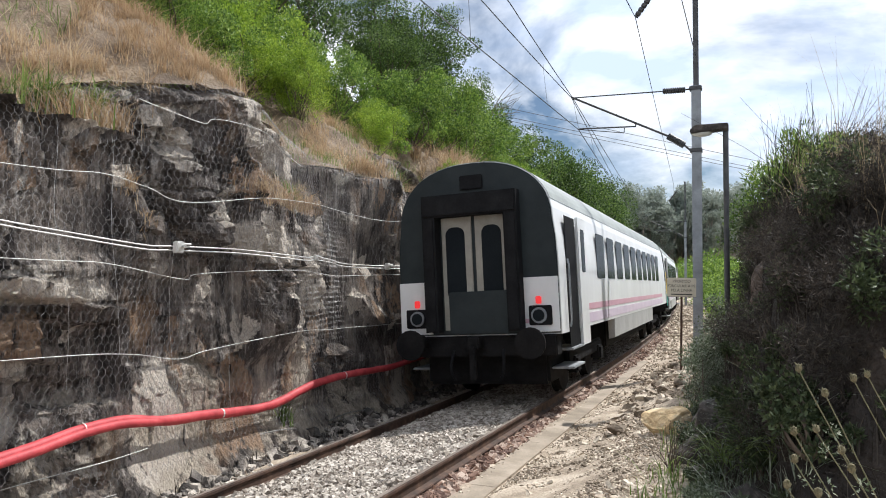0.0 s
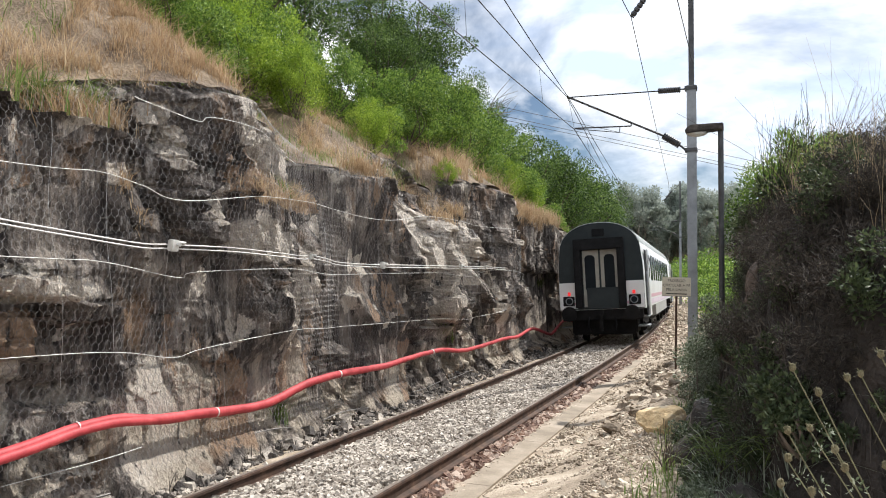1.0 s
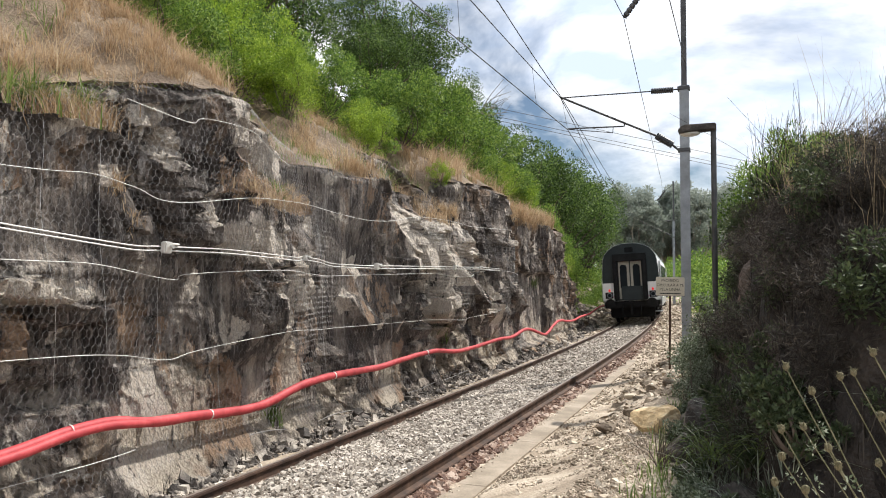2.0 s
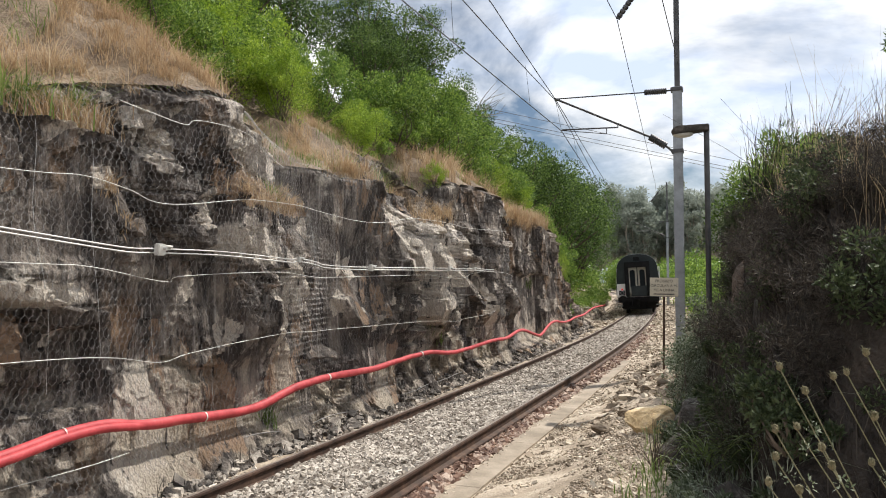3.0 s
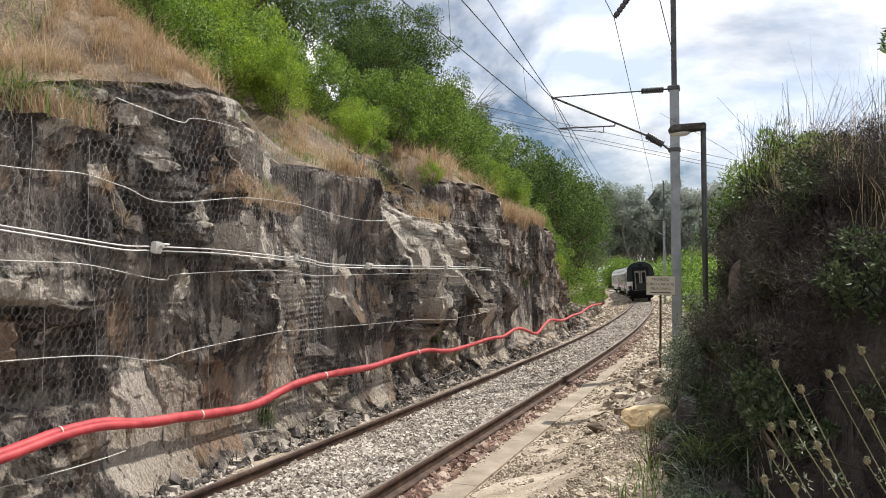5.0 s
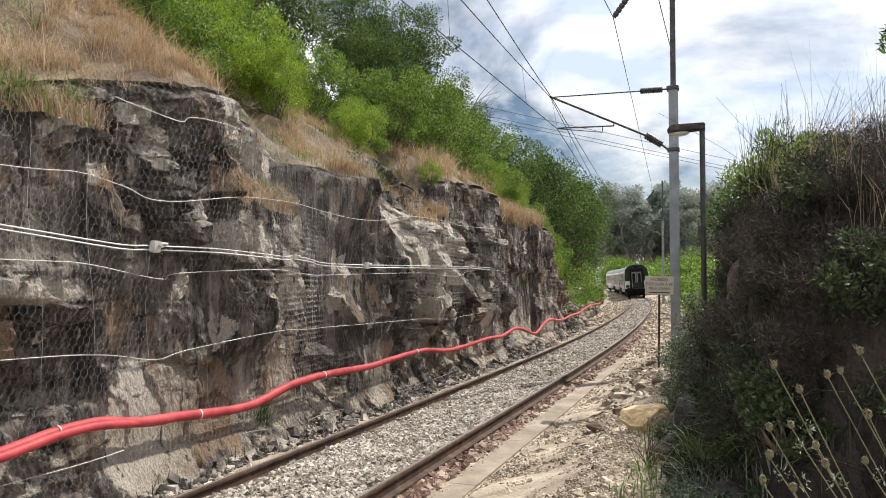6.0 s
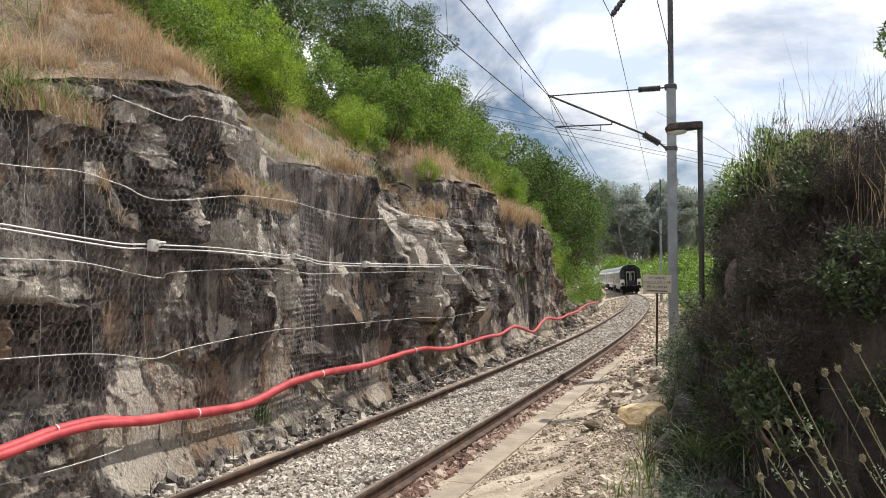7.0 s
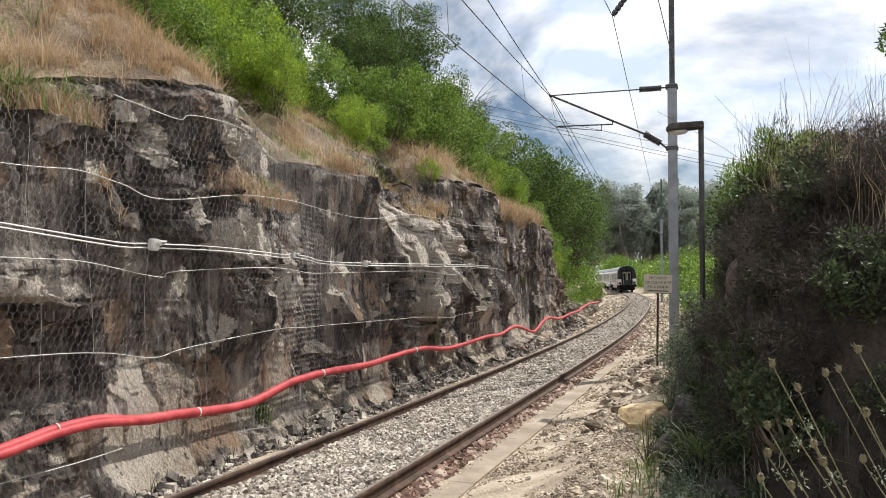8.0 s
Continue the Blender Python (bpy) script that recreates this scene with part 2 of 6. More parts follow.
    c = mix(c, (0.50, 0.43, 0.345), level(addl.outputs[0], 0.56, 0.66))
    vein = level(noise_at(9.0, (1, 1, 0.16), 4.0, 0.6, 31.0), 0.58, 0.68)
    c = mix(c, (0.06, 0.05, 0.045), vein)
    grain = noise_at(26.0, (1, 1, 0.6), 6.0, 0.7)
    over = n.new("ShaderNodeMix")
    over.data_type, over.blend_type = "RGBA", "OVERLAY"
    over.inputs["Factor"].default_value = 0.55
    l.new(c, over.inputs["A"])
    l.new(grain, over.inputs["B"])
    l.new(over.outputs["Result"], p.inputs["Base Color"])
    p.inputs["Roughness"].default_value = 0.85
    p.inputs["Specular IOR Level"].default_value = 0.25
    b = n.new("ShaderNodeBump")
    b.inputs["Strength"].default_value, b.inputs["Distance"].default_value = 1.0, 0.10
    add = n.new("ShaderNodeMath")
    l.new(grain, add.inputs[0])
    l.new(noise_at(7.0, (1, 1, 0.35), 6.0, 0.65, 1.0), add.inputs[1])
    l.new(add.outputs[0], b.inputs["Height"])
    l.new(b.outputs["Normal"], p.inputs["Normal"])
    return m


CLIFF = cliff_material()
BALLAST = surface("ballast_stone", [(0.28, (0.17, 0.14, 0.112)), (0.5, (0.345, 0.305, 0.255)), (0.74, (0.54, 0.485, 0.42))], 2.0, fine=60, grain=0.4, bump=0.4, depth=0.01, island=0.52)
RUSTY_BALLAST = surface("rust_stained_stone", [(0.3, (0.10, 0.055, 0.04)), (0.5, (0.22, 0.13, 0.09)), (0.72, (0.40, 0.31, 0.25))], 2.0, fine=60, grain=0.4, bump=0.4, depth=0.01, island=0.6)
TAN_STONE = surface("tan_stone", [(0.3, (0.15, 0.115, 0.08)), (0.5, (0.36, 0.29, 0.215)), (0.74, (0.62, 0.54, 0.43))], 2.0, fine=50, grain=0.4, bump=0.4, depth=0.01, island=0.5)
BOULDER = surface("ochre_boulder", [(0.3, (0.34, 0.22, 0.10)), (0.5, (0.58, 0.43, 0.24)), (0.7, (0.70, 0.60, 0.44))], 4.0, fine=40, grain=0.3, bump=0.5, depth=0.02)
GREY_ROCK = surface("grey_rock", [(0.3, (0.045, 0.039, 0.035)), (0.5, (0.15, 0.13, 0.112)), (0.72, (0.46, 0.41, 0.35))], 4.0, fine=40, grain=0.4, bump=0.7, depth=0.03, island=0.45)
CONCRETE = surface("concrete", [(0.3, (0.17, 0.138, 0.10)), (0.5, (0.27, 0.222, 0.168)), (0.72, (0.40, 0.335, 0.265))], 1.6, fine=70, grain=0.35, bump=0.25, depth=0.006)
RAIL_RUST = surface("rail_rust", [(0.3, (0.030, 0.018, 0.013)), (0.55, (0.075, 0.042, 0.028)), (0.75, (0.14, 0.085, 0.055))], 6.0, fine=90, grain=0.4, bump=0.3, depth=0.003)
RAIL_TOP = surface("rail_top", [(0.3, (0.20, 0.16, 0.13)), (0.7, (0.34, 0.29, 0.25))], 5.0, stretch=(6, 0.4, 1), rough=0.5, metal=0.6, fine=60, grain=0.2, bump=0.1, depth=0.002)
# soil colour is darkened to carry the shade on the bank
SHADED_SOIL = surface("shaded_bank_soil", [(0.3, (0.012, 0.009, 0.007)), (0.5, (0.028, 0.021, 0.016)), (0.72, (0.07, 0.054, 0.042))], 1.6, fine=22, grain=0.4, bump=0.9, depth=0.06)
HILL = surface("hill_earth", [(0.3, (0.09, 0.06, 0.04)), (0.5, (0.18, 0.13, 0.085)), (0.72, (0.29, 0.22, 0.145))], 1.2, fine=25, grain=0.4, bump=0.8, depth=0.06)
STEEL = surface("galvanised_steel", [(0.3, (0.20, 0.21, 0.22)), (0.7, (0.36, 0.38, 0.40))], 3.0, fine=50, rough=0.55, metal=0.5, grain=0.2, bump=0.08, depth=0.003)
DARK_STEEL = surface("dark_steel", [(0.3, (0.05, 0.05, 0.052)), (0.7, (0.11, 0.11, 0.112))], 4.0, fine=50, rough=0.5, metal=0.5, grain=0.2, bump=0.08, depth=0.003)
CABLE = surface("copper_cable", [(0.3, (0.05, 0.05, 0.05)), (0.7, (0.10, 0.10, 0.10))], 4.0, rough=0.6, metal=0.3, bump=0)
NET_WIRE = surface("zinc_wire", [(0.3, (0.13, 0.12, 0.115)), (0.7, (0.34, 0.325, 0.31))], 1.2, rough=0.5, metal=0.4, fine=30, grain=0.2, bump=0)
PALE_ROPE = surface("pale_wire_rope", [(0.3, (0.50, 0.49, 0.46)), (0.7, (0.75, 0.74, 0.70))], 6.0, rough=0.5, metal=0.3, fine=120, bump=0.3, depth=0.004)
HOSE = surface("red_plastic", [(0.3, (0.30, 0.028, 0.034)), (0.55, (0.47, 0.055, 0.062)), (0.72, (0.55, 0.10, 0.10)), (0.85, (0.62, 0.38, 0.34))], 5.0, fine=60, rough=0.6, grain=0.15, bump=0.2, depth=0.004)
BARK = surface("bark", [(0.3, (0.05, 0.038, 0.028)), (0.7, (0.17, 0.13, 0.10))], 6.0, stretch=(1, 1, 0.2), fine=40, bump=0.6, depth=0.02)
PALE_BARK = surface("pale_bark", [(0.3, (0.16, 0.14, 0.12)), (0.7, (0.40, 0.36, 0.31))], 3.0, stretch=(1, 1, 0.2), fine=20, bump=0.4, depth=0.02)
LEAF_BRIGHT = leafy("bright_leaves", [(0.2, (0.08, 0.145, 0.013)), (0.5, (0.25, 0.38, 0.032)), (0.8, (0.50, 0.62, 0.08))], through_light=0.25)
LEAF_MID = leafy("green_leaves", [(0.2, (0.045, 0.09, 0.015)), (0.5, (0.155, 0.265, 0.042)), (0.8, (0.42, 0.56, 0.10))], through_light=0.22)
LEAF_DARK = leafy("dark_leaves", [(0.2, (0.016, 0.034, 0.008)), (0.5, (0.056, 0.108, 0.019)), (0.8, (0.21, 0.31, 0.06))], through_light=0.28)
LEAF_GREY = leafy("grey_green_leaves", [(0.2, (0.05, 0.07, 0.035)), (0.5, (0.15, 0.185, 0.11)), (0.8, (0.46, 0.50, 0.40))], 0.35, 0.3)
# the bank's shade is put into these darkened leaf colours
LEAF_SHADE = leafy("shaded_leaves", [(0.2, (0.022, 0.034, 0.014)), (0.5, (0.058, 0.080, 0.034)), (0.8, (0.14, 0.17, 0.08))], through_light=0.3)
# distance haze is painted in as lighter, greyer leaves
LEAF_HAZE = leafy("hazy_far_leaves", [(0.2, (0.20, 0.235, 0.20)), (0.5, (0.28, 0.315, 0.27)), (0.8, (0.38, 0.42, 0.36))], through_light=0.45)
DRY = leafy("dry_grass", [(0.15, (0.21, 0.13, 0.07)), (0.5, (0.45, 0.315, 0.185)), (0.85, (0.68, 0.56, 0.39))], through_light=0.35)
STRAW = leafy("straw", [(0.2, (0.22, 0.17, 0.10)), (0.5, (0.36, 0.28, 0.17)), (0.8, (0.55, 0.45, 0.29))], through_light=0.3)
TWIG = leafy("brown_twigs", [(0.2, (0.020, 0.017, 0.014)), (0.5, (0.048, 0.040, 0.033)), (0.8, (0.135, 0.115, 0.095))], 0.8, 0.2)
BLADE = leafy("grass_blades", [(0.2, (0.06, 0.10, 0.02)), (0.5, (0.14, 0.21, 0.045)), (0.8, (0.28, 0.34, 0.11))], through_light=0.4)


# ---- ground ----
def right_ground(s, u):
    """Height of the ground beside the track, above rail level."""
    z = np.interp(u, [-3.2, -2.3, -1.75, -1.25, -0.95, 0.9, 1.38, 1.6, 2.1, 3.0, 4.2, 9.0], [-0.45, -0.42, -0.36, -0.26, -0.20, -0.15, -0.21, -0.20, -0.10, 0.30, 0.42, 0.5])
    far = np.clip((s - 21) / 10, 0, 1)
    zf = np.interp(u, [-3.0, -1.9, -0.95, 0.9, 2.0, 3.2, 5.0], [-0.5, -0.4, -0.20, -0.15, -0.35, -0.3, 0.2])
    return z * (1 - far) + zf * far


def ground():
    def spaced(lo, hi, fine, reach):
        out = list(np.arange(lo, hi, fine))
        step = fine
        a, b = lo, hi
        while b < reach or a > -reach:
            step *= 1.22
            a, b = a - step, b + step
            out = [a] + out + [b]
        return np.array(out)
    xs, ys = spaced(-8.0, 4.5, 0.09, 2500), spaced(2.0, 30.0, 0.11, 2500)
    x, y = np.meshgrid(xs, ys, indexing="ij")
    s, u = su(x, y)
    zz = line(s)[2]
    z = zz + right_ground(s, u)
    rough = np.clip((u - 1.38) / 0.3, 0, 1) + np.clip((-1.2 - u) / 0.3, 0, 1)
    z += rough * (0.06 * fbm(x * 1.1, y * 1.1, 3) + 0.035 * fbm(x * 4, y * 4, 5))
    bed = (np.abs(u) < 1.3)
    z += bed * 0.03 * fbm(x * 9, y * 9, 9)
    out = np.hypot(x, y)
    z = np.where(out > 240, 0.3 + 0.0 * z, z)
    m = surface("earth_and_gravel", [(0.28, (0.17, 0.13, 0.092)), (0.48, (0.34, 0.275, 0.205)), (0.7, (0.53, 0.45, 0.355))], 1.5, fine=28, grain=0.5, bump=0.8, depth=0.03)
    g = mesh_ob("ground", np.stack([x, y, z], -1), grid_faces(*x.shape), m, smooth=True)
    tagged(g, "dry tan earth and gravel beside the railway track", "ground", kind="structure")


def stones(name, pts, size, material, label, seed, flat=0.75, parent=None):
    """Broken stones, one mesh: squashed, turned and dented eight-cornered lumps."""
    rng = np.random.default_rng(seed)
    n = len(pts)
    base = np.array([[-1, -1, -1], [1, -1, -1], [1, 1, -1], [-1, 1, -1], [-1, -1, 1], [1, -1, 1], [1, 1, 1], [-1, 1, 1]], float) * 0.5
    faces = np.array([[0, 3, 2, 1], [4, 5, 6, 7], [0, 1, 5, 4], [1, 2, 6, 5], [2, 3, 7, 6], [3, 0, 4, 7]])
    v = base[None] * rng.uniform(0.55, 1.25, (n, 8, 3)) * np.stack([rng.uniform(0.8, 1.5, n), rng.uniform(0.6, 1.1, n), rng.uniform(0.45, 1.0, n) * flat], -1)[:, None]
    v[:, 4:, :2] *= rng.uniform(0.4, 0.95, (n, 1, 1))
    a, b, c = rng.uniform(0, 6.28, n), rng.normal(0, 0.45, n), rng.normal(0, 0.45, n)
    ca, sa, cb, sb, cc, sc = np.cos(a), np.sin(a), np.cos(b), np.sin(b), np.cos(c), np.sin(c)
    x, y, z = v[..., 0], v[..., 1], v[..., 2]
    y, z = y * cb[:, None] - z * sb[:, None], y * sb[:, None] + z * cb[:, None]
    x, z = x * cc[:, None] - z * sc[:, None], x * sc[:, None] + z * cc[:, None]
    x, y = x * ca[:, None] - y * sa[:, None], x * sa[:, None] + y * ca[:, None]
    v = np.stack([x, y, z], -1) * np.asarray(size).reshape(-1, 1, 1) + pts[:, None]
    f = faces[None] + (np.arange(n) * 8)[:, None, None]
    return mesh_ob(name, v, f.reshape(-1, 4), material, parent, label=label)


def scattered(n, s0, s1, u0, u1, seed, power=1.0):
    rng = np.random.default_rng(seed)
    s = s0 + (s1 - s0) * rng.random(n) ** power
    u = rng.uniform(u0, u1, n)
    return s, u


def ballast():
    bits = []
    for k, (n, s0, s1, size) in enumerate(((27000, -3.0, 16, 0.060), (8000, 16, 34, 0.070), (4500, 34, 75, 0.095), (5000, 75, 150, 0.15))):
        s, u = scattered(n, s0, s1, -0.80, 0.80, 20 + k)
        z = u * CANT - 0.115 + 0.04 * fbm(s * 1.5, u * 1.5, 4) - 0.02 * (np.abs(u) > 0.76)
        bits.append((place(s, u, z), np.random.default_rng(k).uniform(0.6, 1.35, n) * size))
        n2 = n // 3
        s, u = scattered(n2, s0, s1, -1.75, -0.93, 40 + k)
        z = right_ground(s, u) + 0.01 - 0.03
        bits.append((place(s, u, z), np.random.default_rng(k + 9).uniform(0.5, 1.4, n2) * size))
    pts, size = np.vstack([b[0] for b in bits]), np.concatenate([b[1] for b in bits])
    b = stones("ballast", pts, size, BALLAST, "loose pale grey crushed-stone ballast between the rails", 1)
    tagged(b, category="ballast", kind="stuff")
    bits = []
    for k, (n, s0, s1, size) in enumerate(((4200, -3.0, 16, 0.075), (2400, 16, 40, 0.080))):
        s, u = scattered(n, s0, s1, 0.93, 1.12 if k == 0 else 1.3, 60 + k)
        bits.append((place(s, u, np.full(n, -0.145) - (u - 0.93) * 0.2), np.random.default_rng(k).uniform(0.5, 1.5, n) * size))
    b = stones("rusty_ballast", np.vstack([b[0] for b in bits]), np.concatenate([b[1] for b in bits]), RUSTY_BALLAST, "rust-stained stones along the outer rail", 2)
    tagged(b, category="ballast", kind="stuff")
    bits = []
    rng = np.random.default_rng(5)
    for k, (n, s0, s1, u0, u1, size) in enumerate(((3200, 4.5, 14, 1.5, 3.6, 0.028), (8000, 4.5, 12, 1.5, 3.5, 0.015), (4500, 4.8, 9, 1.5, 3.2, 0.022), (2300, 14, 30, 1.4, 3.2, 0.045), (420, 11, 19, 2.0, 3.3, 0.12), (2500, 24, 60, 1.2, 3.4, 0.10), (500, 5, 14, 1.6, 3.4, 0.07), (1500, 4.5, 20, 1.14, 1.6, 0.020))):
        s, u = scattered(n, s0, s1, u0, u1, 80 + k)
        bits.append((place(s, u, right_ground(s, u) + 0.01), rng.uniform(0.4, 1.5, n) * size))
    for k, (u0, u1) in enumerate(((-3.4, -0.95), (0.95, 3.6))):
        s, u = scattered(4200, 32, 130, u0, u1, 95 + k, 1.4)
        bits.append((place(s, u, right_ground(s, u) + 0.02), rng.uniform(0.5, 1.5, 4200) * 0.15))
    b = stones("path_stones", np.vstack([b[0] for b in bits]), np.concatenate([b[1] for b in bits]), TAN_STONE, "loose tan stones and chips on the dry path", 3, flat=0.6)
    tagged(b, category="stones", kind="stuff")


# ---- track ----
def rail_profile():
    half = [(0.0, 0.0), (0.026, -0.001), (0.032, -0.010), (0.031, -0.034), (0.010, -0.046), (0.009, -0.125), (0.065, -0.142), (0.070, -0.155)]
    return half + [(-a, b) for a, b in reversed(half[1:])]


def rail(side):
    s = np.concatenate([np.arange(-25, 60, 0.5), np.arange(60, 260, 2.0)])
    prof = rail_profile()
    rows = np.stack([canted(s, side * 0.87 + a, b) for a, b in prof], 1)
    n, k = rows.shape[:2]
    idx = np.arange(n * k).reshape(n, k)
    nxt = np.roll(idx, -1, 1)
    f = np.stack([idx[:-1], nxt[:-1], nxt[1:], idx[1:]], -1).reshape(-1, 4)
    ob = mesh_ob("rail", rows, f, RAIL_RUST)
    head = np.stack([canted(s, side * 0.87 + a, 0.002) for a in (-0.022, 0.022)], 1)
    mesh_ob("running_surface", head, grid_faces(n, 2)[:, ::-1], RAIL_TOP, ob, label="worn bare-metal running surface")
    tagged(ob, "long rusty brown steel rail with a worn top", "rail", group="running rails")


def cable_trough():
    root = tagged(new("cable_trough"), "low concrete cable trough with slab lids beside the track", "trough")
    s = -4.0
    k = 0
    while s < 20.6:
        n = 2.3
        a, b = s + 0.0015, s + n - 0.0015
        dz = -0.178 + 0.004 * (hash2(np.array(float(k)), np.array(1.0), 3) - 0.5)
        bm = bmesh.new()
        lid = []
        for ss in (a, b):
            for u, z in ((1.15, dz - 0.12), (1.15, dz), (1.47, dz), (1.47, dz - 0.12)):
                lid.append(bm.verts.new(place(ss, u + 0.003 * math.sin(k * 2.1), z)))
        for q in ((0, 1, 2, 3), (7, 6, 5, 4), (0, 4, 5, 1), (1, 5, 6, 2), (2, 6, 7, 3), (3, 7, 4, 0)):
            bm.faces.new([lid[i] for i in q])
        bmesh.ops.bevel(bm, geom=list(bm.edges), offset=0.005, segments=1, affect="EDGES")
        part("slab", bm, CONCRETE, root)
        s += n
        k += 1


# ---- rock cutting ----
def cliff_top(s):
    return np.interp(s, [-8, 4.6, 5.3, 6.0, 6.6, 7.7, 8.6, 10.1, 10.6, 11.9, 12.7, 13.1, 15.4, 16.2, 17.0, 17.3, 20.0, 21.6, 23, 28, 30.3, 34, 40, 46, 70], [3.7, 3.8, 4.0, 4.22, 4.34, 4.5, 4.42, 4.28, 4.05, 3.95, 4.25, 4.68, 4.85, 4.5, 4.15, 4.6, 4.75, 4.5, 4.25, 4.25, 3.75, 2.4, 0.9, 0.5, 0.4])


def bump2(s, z, s0, z0, ws, wz, sharp=6.0):
    """1 inside a soft-edged box round (s0, z0), 0 outside."""
    d = np.maximum(np.abs(s - s0) / ws, np.abs(z - z0) / wz)
    return np.clip((1 - d) * sharp, 0, 1)


def panel(s, z, s0, s1, z0, z1, off, along=0.0, upward=0.0, shear=0.0, edge=0.05):
    """A flat facet of rock: proud by off, tilted along the face and upwards, sharp at its edges."""
    ss = s - shear * (z - (z0 + z1) / 2)
    m = np.clip(np.minimum(np.minimum(ss - s0, s1 - ss), np.minimum(z - z0, z1 - z)) / edge + 0.5, 0, 1)
    return m * (off + along * (ss - (s0 + s1) / 2) + upward * (z - (z0 + z1) / 2))


def chips(x, y, w, h, seed, tilt=1.0, tone=False):
    """Broken faces: straight-edged facets, each a plane of its own tilt; or the tone of each facet."""
    gx, gy = x / w, y / h
    i0, j0 = np.floor(gx), np.floor(gy)
    best, val = np.full(x.shape, -9.0), np.zeros(x.shape)
    for di in (-1, 0, 1):
        for dj in (-1, 0, 1):
            i, j = i0 + di, j0 + dj
            dx, dy = gx - (i + hash2(i, j, seed)), gy - (j + hash2(i, j, seed + 1))
            lift = hash2(i, j, seed + 2) - 0.5
            a, b = (hash2(i, j, seed + 3) - 0.5) * tilt, (hash2(i, j, seed + 4) - 0.55) * tilt
            score = lift * 0.5 + a * dx + b * dy - dx * dx - dy * dy
            face = hash2(i, j, seed + 5) if tone else lift * 0.55 + a * dx + b * dy - 0.15 * (dx * dx + dy * dy)
            val = np.where(score > best, face, val)
            best = np.maximum(best, score)
    return val


# the face in plan: faces turned to the bend and away from it, with sharp corners between
PLAN_S = [-8, 2, 4.6, 6.1, 6.45, 7.4, 10.2, 10.5, 12.55, 12.9, 14.6, 17.1, 21.1, 21.5, 22.3, 27.3, 28.9, 29.2, 34, 40, 60]
PLAN_U = [-3.2, -2.95, -2.66, -2.28, -2.42, -2.28, -2.58, -2.70, -2.08, -2.34, -2.42, -2.66, -2.18, -2.50, -2.54, -2.34, -2.12, -2.46, -2.72, -3.1, -3.6]


def cliff_u(s, z):
    """Face of the cutting, as the distance to the right of the track centre."""
    ws = s + 0.13 * fbm(s * 0.9, z * 0.9, 11, 3) + 0.03 * fbm(s * 5, z * 5, 16, 2)
    wz = z + 0.13 * fbm(s * 0.9 + 9, z * 0.9, 12, 3) + 0.03 * fbm(s * 5 + 7, z * 5, 18, 2)
    shattered = np.clip(np.maximum(bump2(s, z, 15.2, 2.2, 2.5, 1.7, 2.5), 0.7 * bump2(s, z, 19.0, 1.8, 2.0, 1.8, 2)), 0, 1)
    rough = np.clip(0.30 + 1.6 * fbm(s * 0.45, z * 0.6, 19, 3), 0.24, 0.9)
    rough = np.maximum(rough, 0.75 * shattered)
    rough = np.maximum(rough, 0.7 * np.clip((1.3 - z) / 0.8, 0, 1))
    flat = np.maximum(bump2(s, z, 11.4, 2.3, 1.15, 1.7, 5), bump2(s, z, 24.9, 1.1, 2.5, 1.3, 8))
    flat = np.maximum(flat, 0.75 * bump2(s, z, 5.1, 2.9, 1.1, 0.8, 5))
    rough = rough * (1 - 0.9 * flat)
    lean = np.interp(s, [0, 6, 8, 10, 12, 14, 20, 30], [0.02, 0.02, 0.03, 0.04, 0.02, 0.11, 0.07, 0.03])
    # the corner of the great buttress slants forward, then cuts back under itself
    slant = np.interp(z, [-1, 0.9, 2.1, 2.3, 3.5, 5], [0.1, 0.1, 0.35, 0.95, 0.0, -0.1])
    sp = ws - slant * bump2(s, z, 12.9, 2.2, 1.5, 3.2, 3)
    u = np.interp(sp, PLAN_S, PLAN_U) - 0.04 - lean * np.clip(z, 0, 6)
    u += (0.55 + 0.75 * shattered) * 0.42 * chips(ws, wz, 1.25, 1.5, 31, 1.6) * (1 - 0.75 * flat)
    u += 0.75 * shattered * chips(ws + 0.35 * wz, wz - 0.2 * ws, 0.85, 0.75, 35, 2.2)
    u += 0.42 * chips(ws + 0.2 * wz, wz, 0.55, 0.8, 41, 1.7) * rough
    u += 0.19 * chips(ws - 0.15 * wz, wz, 0.22, 0.34, 51, 1.8) * rough + 0.07 * chips(ws, wz, 0.10, 0.15, 56, 1.8) * rough
    # upright joints and a few level beds
    joint = chips(ws + 0.05 * wz, wz * 0.18, 0.62, 1.3, 61, 1.2)
    u += 0.20 * joint * (1 - 0.8 * flat)
    bed, crack = blocks(ws * 0.3, wz, 1.4, 0.34, 66)
    beds = bump2(s, z, 7.5, 3.1, 1.0, 0.6, 3)
    u += (0.03 + 0.10 * beds) * bed * (1 - flat) - (0.025 + 0.06 * beds) * np.clip(1 - crack / 0.06, 0, 1) * (1 - flat)
    u += 0.030 * fbm(s * 4.5, z * 0.4, 13, 4) + 0.018 * fbm(s * 13, z * 6, 14, 3)
    # bench behind the lowest block, with the rim above it
    u -= 0.62 * np.clip((wz - 3.66 + 0.10 * np.clip(s - 5.6, 0, 1)) / 0.03, 0, 1) * np.clip((6.55 - ws) / 0.25, 0, 1)
    # the high block: a dark side turned to the near end, a streaked side turned away
    high = np.clip((wz - 3.35) / 0.18, 0, 1) * np.clip((ws - 6.4) / 0.1, 0, 1)
    u += high * (np.interp(ws, [6.4, 7.65, 10.5, 10.9], [-0.30, 0.12, -0.34, 0.0]))
